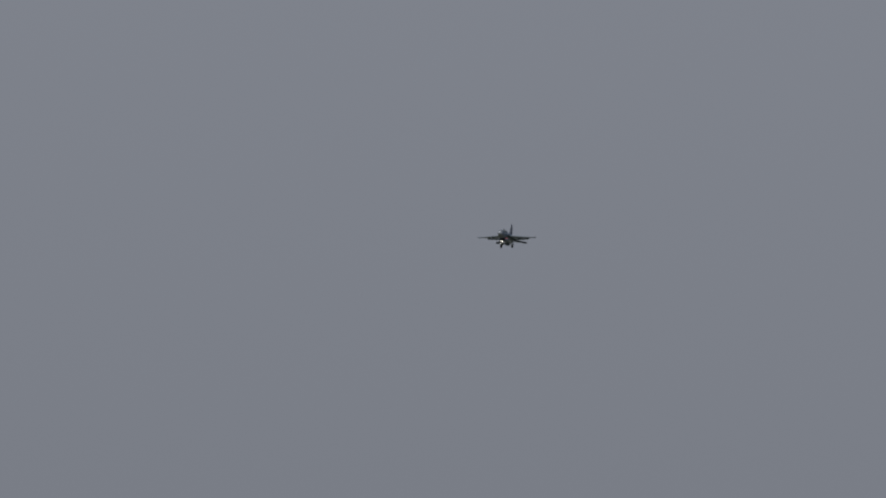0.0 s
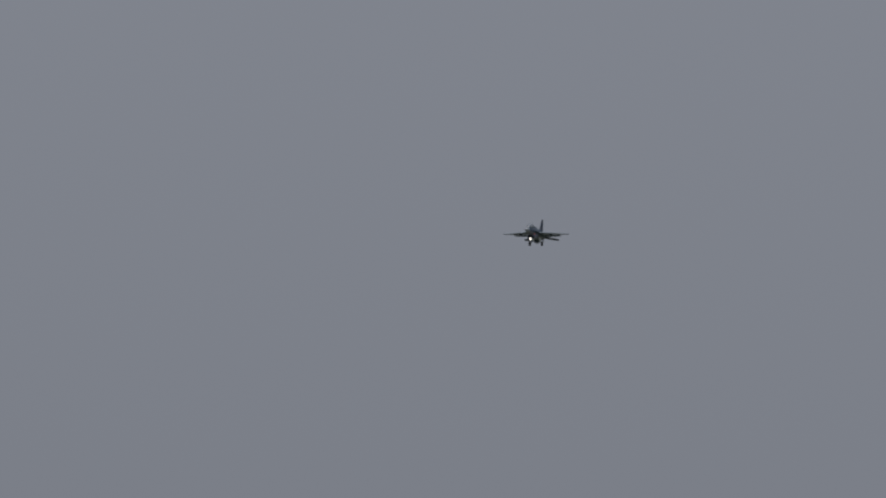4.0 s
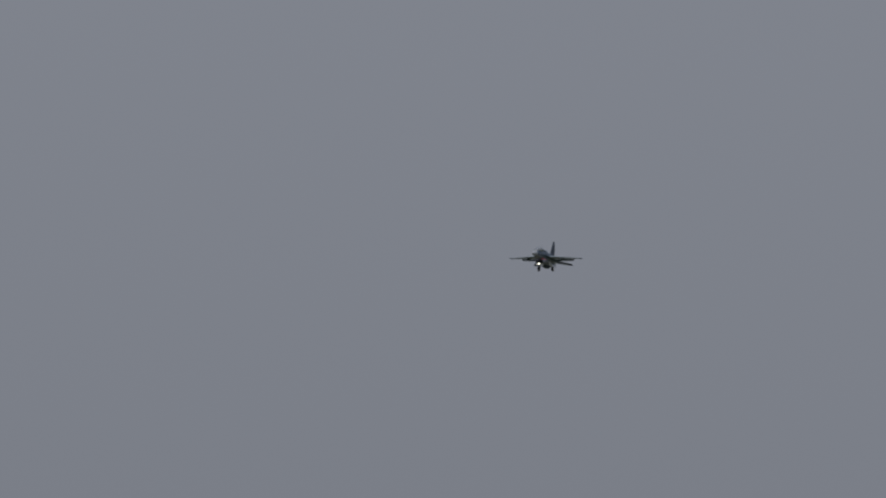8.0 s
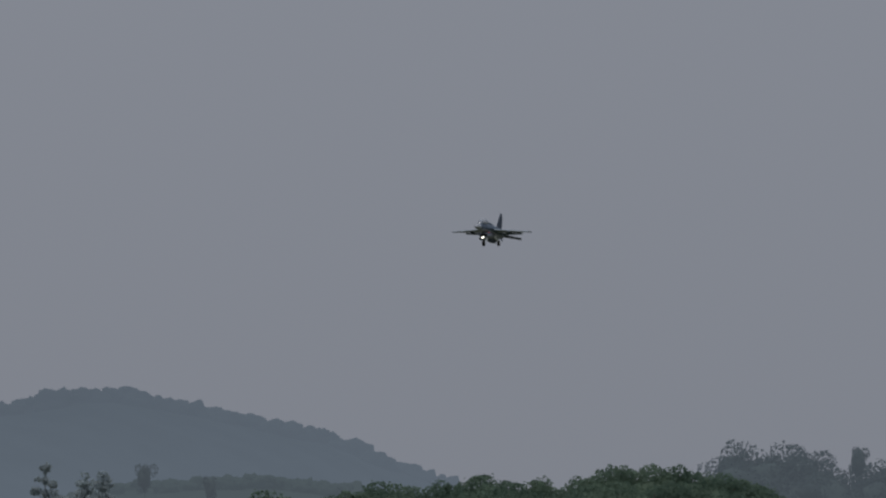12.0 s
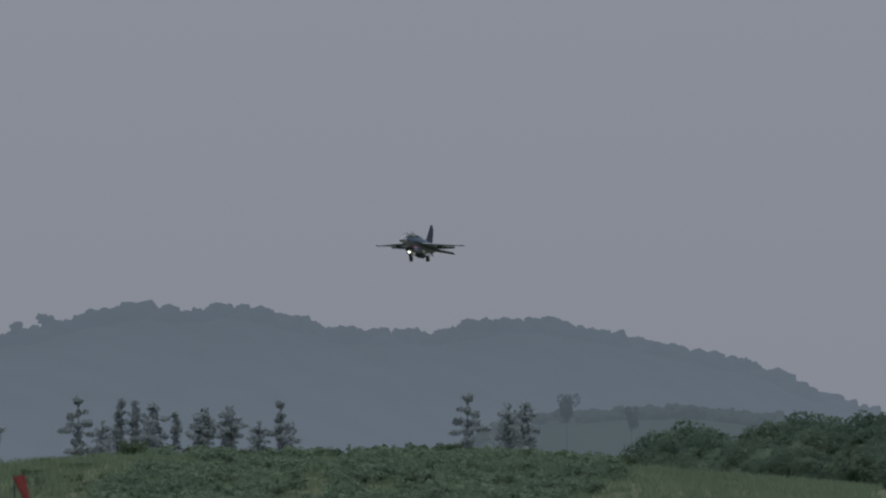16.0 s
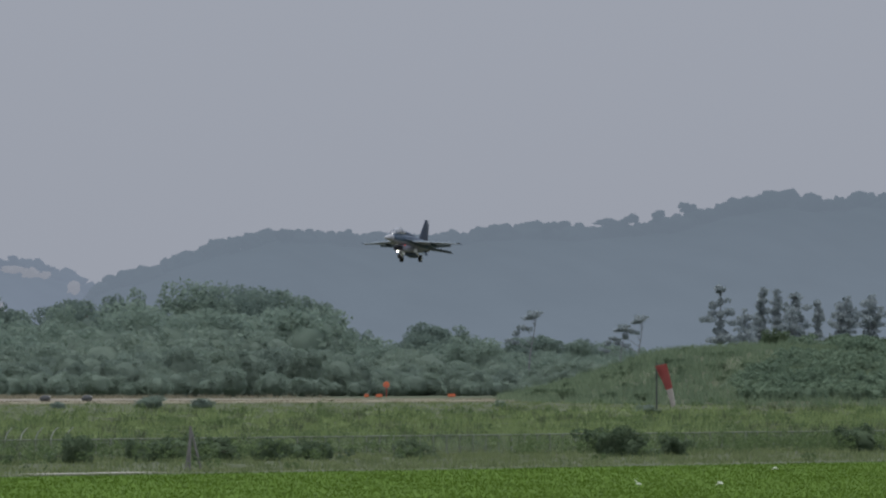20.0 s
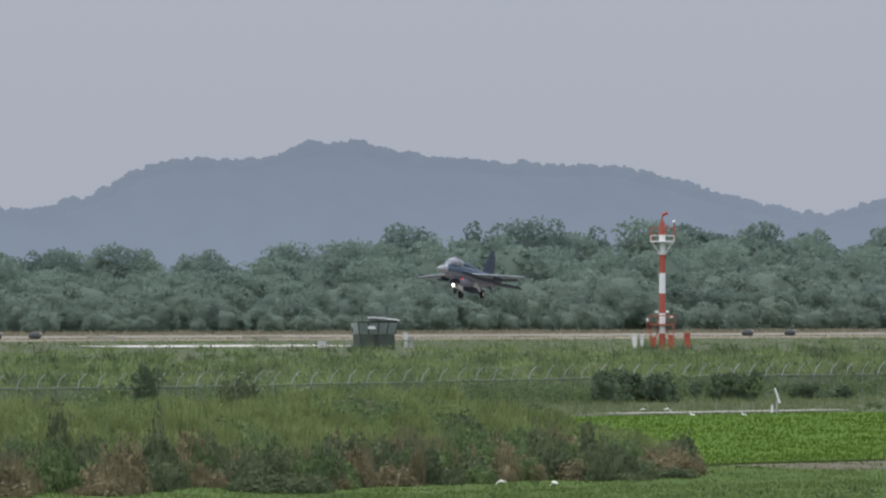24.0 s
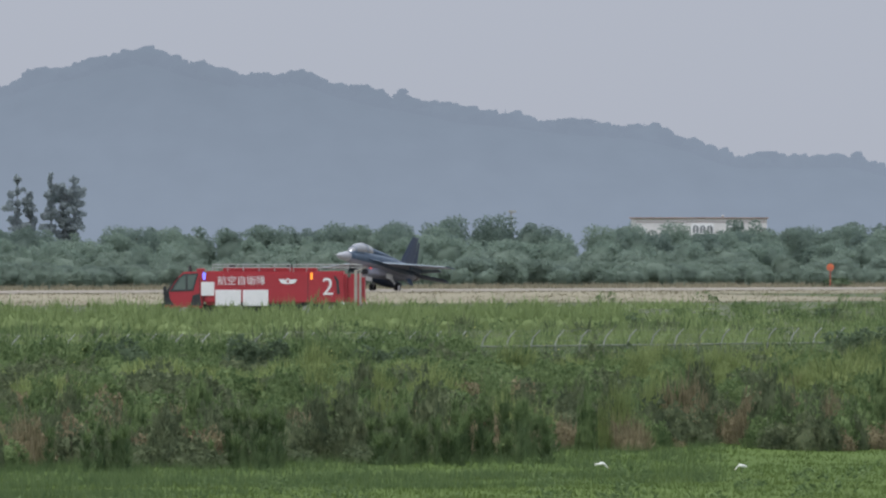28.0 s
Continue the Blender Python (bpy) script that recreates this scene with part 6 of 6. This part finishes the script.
def weed_form(seed, grassy):
    """A unit dome of weeds: a lumpy body under small leaves, or under upright blades."""
    rng = np.random.default_rng(seed)
    v, f = lumpy(seed * 1.7, 1, 0.24, 1.1)
    v = v * (0.6 if grassy else 0.7)
    v[:, 2] = np.maximum(v[:, 2], -0.25)
    n = 520
    out = rng.normal(size=(n, 3))
    out[:, 2] = np.abs(out[:, 2]) * 0.9 + 0.05
    out /= np.linalg.norm(out, axis=1)[:, None]
    c = out * (0.86 * (1 + 0.2 * np.sin(out[:, 0] * 6 + seed) * np.sin(out[:, 1] * 5 + out[:, 2] * 4)))[:, None] * rng.uniform(0.74, 1.1, n)[:, None]
    if grassy:
        way = out * 0.35 + np.array([0, 0, 0.9]) + rng.normal(0, 0.28, (n, 3))
        side = rng.normal(size=(n, 3)) * np.array([1, 1, 0.1])
        side /= np.linalg.norm(side, axis=1)[:, None]
        k = rng.uniform(0.12, 0.34, n)[:, None]
        q = np.stack([c - side * 0.022 - way * k * 0.3, c + side * 0.022 - way * k * 0.3, c + way * k], 1)
    else:
        a = rng.normal(size=(n, 3))
        a /= np.linalg.norm(a, axis=1)[:, None]
        e = np.cross(a, rng.normal(size=(n, 3)))
        e /= np.linalg.norm(e, axis=1)[:, None]
        k = rng.uniform(0.04, 0.10, n)[:, None]
        q = np.stack([c - a * k - e * k * 0.5, c + a * k - e * k * 0.4, c + e * k * 1.2], 1)
    return np.concatenate([v, q.reshape(-1, 3)]), np.concatenate([f, len(v) + np.arange(n * 3).reshape(-1, 3)])


HERBS, TUSSOCKS = [weed_form(3 + i, False) for i in range(5)], [weed_form(23 + i, True) for i in range(5)]


def domes(name, forms, s, d, wide, tall, material, label, seed, lift=0.0):
    """Domes of weeds on the ground at plan places s, d, joined into one mesh."""
    rng = np.random.default_rng(seed)
    x, y = s * math.sin(RUN) - d * math.cos(RUN), s * math.cos(RUN) + d * math.sin(RUN)
    z = ground_z(s, d) + lift
    V, F, at = [], [], 0
    for k in range(len(s)):
        v, f = forms[rng.integers(len(forms))]
        t = rng.uniform(0, 6.28)
        ca, sa = math.cos(t) * wide[k], math.sin(t) * wide[k]
        V.append(np.stack([x[k] + v[:, 0] * ca - v[:, 1] * sa, y[k] + v[:, 0] * sa + v[:, 1] * ca, z[k] + v[:, 2] * tall[k]], -1))
        F.append(f + at)
        at += len(v)
    return tagged(new(name, soft_mesh(name, np.concatenate(V), np.concatenate(F), material)), label, "weeds", kind="stuff")


# weeds over the bank: the foot is brown and dark, the top light
rng = np.random.default_rng(7)
wu = rng.uniform(2.08, 2.87, 3000)
back = np.concatenate([rng.uniform(0, 3.2, 520), rng.uniform(3.2, 10, 780), rng.uniform(10, 22, 800), rng.uniform(22, 46, 900)])
ws = wu * 193
wb = (RUN - np.arctan(1 / wu)) * 1000
fore = np.interp(wb, [-37.59, -2.67, 6.86, 17.97, 29.08, 57.65, 65.9], [6.0, 7.0, 4.5, 4.5, 9.0, 9.0, 8.5])
edge = np.array([191.0 + 4.0 * noise.noise((a * 0.12, 0.3, 7.0)) for a in ws]) - fore
wd = edge + back
ws = wd * wu
on = (wu < 2.852 - 0.0011 * (wd - 186)) & (wd < 238)
ws, wd, wb, wu, back = ws[on], wd[on], wb[on], wu[on], back[on]
tone = np.array([noise.noise((a * 0.11, b * 0.06, 3.0)) + 0.5 * noise.noise((a * 0.3, b * 0.16, 5.0)) for a, b in zip(ws, wd)]) + rng.normal(0, 0.15, len(ws))
foot = back < np.where(wb > 66, 12, np.where(wb > 12, 8.5, 5.5)) + 2.0 * rng.normal(size=len(wd))
brown = foot & (rng.random(len(ws)) > 0.2) & (tone > np.where(wb > 68, -0.12, np.where(wb > 14, -0.10, 0.05)))
brown |= (wb < 12) & (back > 4.5) & (back < 14) & (tone > 0.10) & (rng.random(len(ws)) > 0.3)
dark = ~brown & np.where(wb < 10, tone < np.where(foot, 0.06, -0.12), np.where(foot, tone < -0.16, tone < -0.42))
green = ~brown & ~dark & np.where(wb < 10, tone < 0.36, foot | (tone < -0.1))
light = ~brown & ~dark & ~green
size_ = np.minimum(rng.lognormal(-0.2, 0.35, len(ws)), 1.25) * np.interp(back, [0, 10, 20], [0.85, 0.9, 1.2])
high_ = rng.lognormal(0, 0.3, len(ws)) * np.interp(back, [0, 1, 3, 8, 14, 46], [0.6, 1.25, 1.3, 0.95, 0.75, 0.6]) * np.interp(wu, [2.72, 2.79, 2.85], [1.0, 0.9, 0.6])
for name, sel, forms, w0, h0, m_, words in (
        ("withered_weeds", brown, HERBS + TUSSOCKS[:2], 0.85, 0.66, "lump_brown", "withered reddish brown weeds on the bank"),
        ("bank_shrubs", dark, HERBS, 0.8, 0.85, "lump_dark", "dark green leafy weeds on the bank"),
        ("bank_herbs", green, HERBS, 0.80, 0.88, "lump_green", "green leafy weeds on the bank"),
        ("bank_clumps", light, TUSSOCKS, 0.9, 0.9, "lump_light", "light yellow-green clumps on top of the bank")):
    domes(name, forms, ws[sel], wd[sel], size_[sel] * w0, high_[sel] * h0, M[m_], words, 42)
rng = np.random.default_rng(47)
td = rng.uniform(291, 298, 150)
ts = td * rng.uniform(2.08, 2.27, 150)
domes("fence_thicket", HERBS, ts, td, rng.uniform(0.6, 1.2, 150), rng.uniform(1.3, 1.9, 150), M["lump_green"], "tall light green weeds hiding the fence", 48)
# rounded clumps of weeds between the bank and the fence
cs_, cd_ = scatter(91, 1500, 470, 760, 234, 297, -32, 34)
hill_ = np.array([noise.noise((a * 0.07, b * 0.09, 31.0)) for a, b in zip(cs_, cd_)])
rng = np.random.default_rng(92)
for name, sel, m_, words in (("weed_clumps", hill_ > 0.16, "lump_green", "rounded green weed clumps before the fence"), ("dark_weed_clumps", hill_ < -0.3, "lump_dark", "dark rounded weed clumps before the fence")):
    n_ = int(sel.sum())
    domes(name, HERBS, cs_[sel], cd_[sel], rng.uniform(0.6, 1.5, n_), rng.uniform(0.7, 1.35, n_), M[m_], words, 93)
# dry stems standing out of the withered weeds
ys, yd = ws[brown & (back > 1) & (wu < 2.74)], wd[brown & (back > 1) & (wu < 2.74)]
blades("dry_stems", ys, yd, 3, 1.1, 0.012, 0.7, M["straw_pale"], "pale dry stems among the withered weeds", 71, "weeds")
# stands of tall stalks before the bank's foot
gs = np.array([393.6, 401.0, 402.3, 409.8, 411.7, 413.5, 415.8, 417.9, 422.6, 424.1])
rng = np.random.default_rng(61)
k = np.repeat(np.arange(len(gs)), [7, 4, 8, 4, 9, 5, 8, 4, 11, 6])
ts_, td_ = gs[k] + rng.normal(0, 0.42, len(k)), 183.0 + rng.normal(0, 0.6, len(k)) + 2.5 * (k > 7)
lumps("tall_stalks", ts_, td_, rng.uniform(0.10, 0.2, len(k)), np.array([0.9, 0.6, 1.2, 0.55, 1.05, 0.7, 1.15, 0.5, 1.25, 0.8])[k] * rng.uniform(0.6, 1.15, len(k)), M["dark_stalk"], "tall upright dark green stalks at the foot of the bank", 62, 130, 0.22, along=1.1, blade=0.08)
lumps("stalk_tops", ts_, td_, 0.10, 0.12, M["lump_green"], "brighter leafy tops of the tall stalks", 63, 60, 0.18, lift=np.array([0.9, 0.6, 1.2, 0.55, 1.05, 0.7, 1.15, 0.5, 1.25, 0.8])[k] * rng.uniform(0.8, 1.1, len(k)), along=1.1)
rng = np.random.default_rng(73)
tu = rng.uniform(2.09, 2.16, 16)
blades("dead_twigs", 186.5 * tu, np.full(16, 186.5) + rng.uniform(0, 2, 16), 3, 0.9, 0.02, 0.4, M["bark"], "dark dead twigs at the foot of the bank", 74, "weeds", curve=0.9)
ys, yd = scatter(17, 420, 350, 690, 200, 236)
keep = patchy(ys, yd, 0.06, 8.0, 0.05) & end_of_bank(ys, yd, 10)
leafy("yellow_flowers", ys[keep], yd[keep], 5, 1.35, 0.3, 0.03, M["yellow"], "small pale yellow flowers on the bank", 17, "flowers")
vs_, vd_ = scatter(24, 6000, 900, 1900, 494, 548)
keep = (vd_ > 520) | (vs_ < 1230)
blades("verge_grass", vs_[~keep], vd_[~keep], 12, 0.25, 0.05, 0.7, M["blade"], "short green grass beside the runway", 26)
vs_, vd_ = vs_[keep], vd_[keep]
blades("verge_tufts", vs_, vd_, 10, 0.18, 0.06, 0.8, M["dry_blade"], "short half-withered grass beside the runway", 24)
vs_, vd_ = scatter(25, 5000, 900, 1900, 597, 640)
blades("far_verge_tufts", vs_, vd_, 10, 0.5, 0.07, 0.8, M["dry_blade"], "half-withered grass under the wood", 25)
rng = np.random.default_rng(5)
rd = rng.uniform(190, 270, 22000)
ru = rng.uniform(2.72, 4.0, 22000)
keep = (rd > 222) | (ru > 2.855)
blades("rice_plants", (rd * ru)[keep], rd[keep], 4, 0.05, 0.03, 0.7, M["rice_blade"], "dense bright green rice plants", 5, "crop", 0.1, 0.3)
blades("field_grass", *scatter(6, 45000, 330, 700, 146, 196, -30, 90), 12, 0.11, 0.022, 0.5, M["field_blade"], "short bright green field grass", 6)
rng = np.random.default_rng(81)
hd = rng.uniform(166, 188, 3000)
hs = hd * (2.06 + 0.30 * rng.random(3000) ** 1.5)
keep = patchy(hs, hd, 0.09, 6.0, -0.1) | (hd > 181)
blades("foot_grass", hs[keep], hd[keep], 14, 0.3, 0.014, 0.5, M["stalk"], "rough grass before the foot of the bank", 82)
hs, hd = scatter(18, 500, 300, 640, 130, 168)
leafy("field_herbs", hs, hd, 40, 0.4, 0.5, 0.07, M["stalk"], "low leafy plants in the near field", 18)


# ---------------------------------------------------------------- fence
def build_fence():
    f = thing("perimeter_fence", "galvanised wire perimeter fence with slanted barbed arms", "fence", Matrix())
    bm = rod((0, 0, -0.2), (0, 0, 1.14), 0.046, 0.046, 6)
    post = part("post", bm, M["old_steel"], f)
    arm = part("arm", rod((0.0, -0.13, 1.50), (0.0, -0.42, 1.79), 0.030, 0.023, 6, rod((0, 0, 1.14), (0.0, -0.135, 1.52), 0.033, 0.030, 6)), M["fence_steel"], post, "slanted arm for barbed wire")
    step = 2.57
    for k in range(270):
        s = 397 + k * step
        m = pose(*stand(s, 300), 0, 0, 90 - math.degrees(RUN))
        if k == 0:
            post.matrix_basis = m
            continue
        p = new("post", post.data)
        p.parent, p.matrix_basis = f, m
        # beyond the rice field the posts carry no arms
        if s < 300 / math.tan(RUN - 0.097):
            a = new("arm", arm.data)
            a.parent = p
            a["label"] = arm["label"]
    stops = [397 + k * step for k in (0, 146, 154, 162, 170, 178, 186, 269)]
    for s0, s1 in zip(stops, stops[1:]):
        for z, r in ((1.13, 0.03), (0.12, 0.023)):
            part("rail", rod(stand(s0, 300, z), stand(s1, 300, z), r, r, 6), M["old_steel"], f)
        for k in range(3):
            q = 0.3 + 0.32 * k
            off = Vector((math.cos(RUN) * 0.4 * q, -math.sin(RUN) * 0.4 * q, 0))
            part("barbed_wire", rod(Vector(stand(s0, 300, 1.14 + 0.67 * q)) + off, Vector(stand(s1, 300, 1.14 + 0.67 * q)) + off, 0.0035, 0.0035, 4), M["old_steel"], f)
        a, b = stand(s0, 300.05, 0.05), stand(s1, 300.05, 0.05)
        part("netting", mesh_of("netting", [a, b, (b[0], b[1], b[2] + 1.07), (a[0], a[1], a[2] + 1.07)], [(0, 1, 2, 3)], M["wire"]), M["wire"], f, "grey chain-link netting")


build_fence()

for kind, trees in KINDS.items():
    for k, t in enumerate(trees):
        if (kind, k) not in USED:
            for o in (*t.children_recursive, t):
                bpy.data.objects.remove(o)


# ---------------------------------------------------------------- a small bird that crosses the sky
def small_bird():
    t = thing("small_bird", "small dark bird flying fast across the grey sky", "bird", Matrix())
    part("body", loft([(-0.07, 0, 0, 0.004, 0.004, 2), (-0.04, 0, 0, 0.014, 0.014, 2), (0.01, 0, 0, 0.022, 0.022, 2), (0.05, 0, 0.004, 0.016, 0.016, 2), (0.075, 0, 0.004, 0.003, 0.003, 2)], 10), M["dark_box"], t)
    for sx in (-1, 1):
        part("wing", foil(((sx * 0.015, 0.035, 0.005), (sx * 0.015, -0.015, 0.005)), ((sx * 0.12, -0.03, 0.03), (sx * 0.12, -0.045, 0.03)), 0.008, 0.004), M["dark_box"], t)
        part("tail_feather", foil(((sx * 0.002, -0.06, 0.0), (sx * 0.012, -0.06, 0.0)), ((sx * 0.018, -0.105, 0.0), (sx * 0.024, -0.10, 0.0)), 0.004, 0.003), M["dark_box"], t)
    return t


bird = small_bird()
BIRD_RANGE = 480


def bird_pose(t):
    """A straight level flight to the left, sinking a little."""
    b = BIRD_AT[0] - BIRD_AT[1] * (t - 9.7)
    x, y = polar(b, BIRD_RANGE)
    return pose(x, y, BIRD_AT[2] - BIRD_AT[3] * (t - 9.7), 0, 0, 90 - math.degrees(b / 1000))


# bearing and height at 9.7 s, and how fast both fall
BIRD_AT = (185.76, 45.51, 19.95, 1.192)


# ---------------------------------------------------------------- motion of the jet and the bird
def motions():
    walk(bird, [(t, bird_pose(t)) for t in range(0, 29, 4)])
    walk(jet, [(t, pose(*plan(s, JET_LINE), z, up, 0, 180 - math.degrees(RUN))) for t, s, z, up in JET_RUN])


motions()
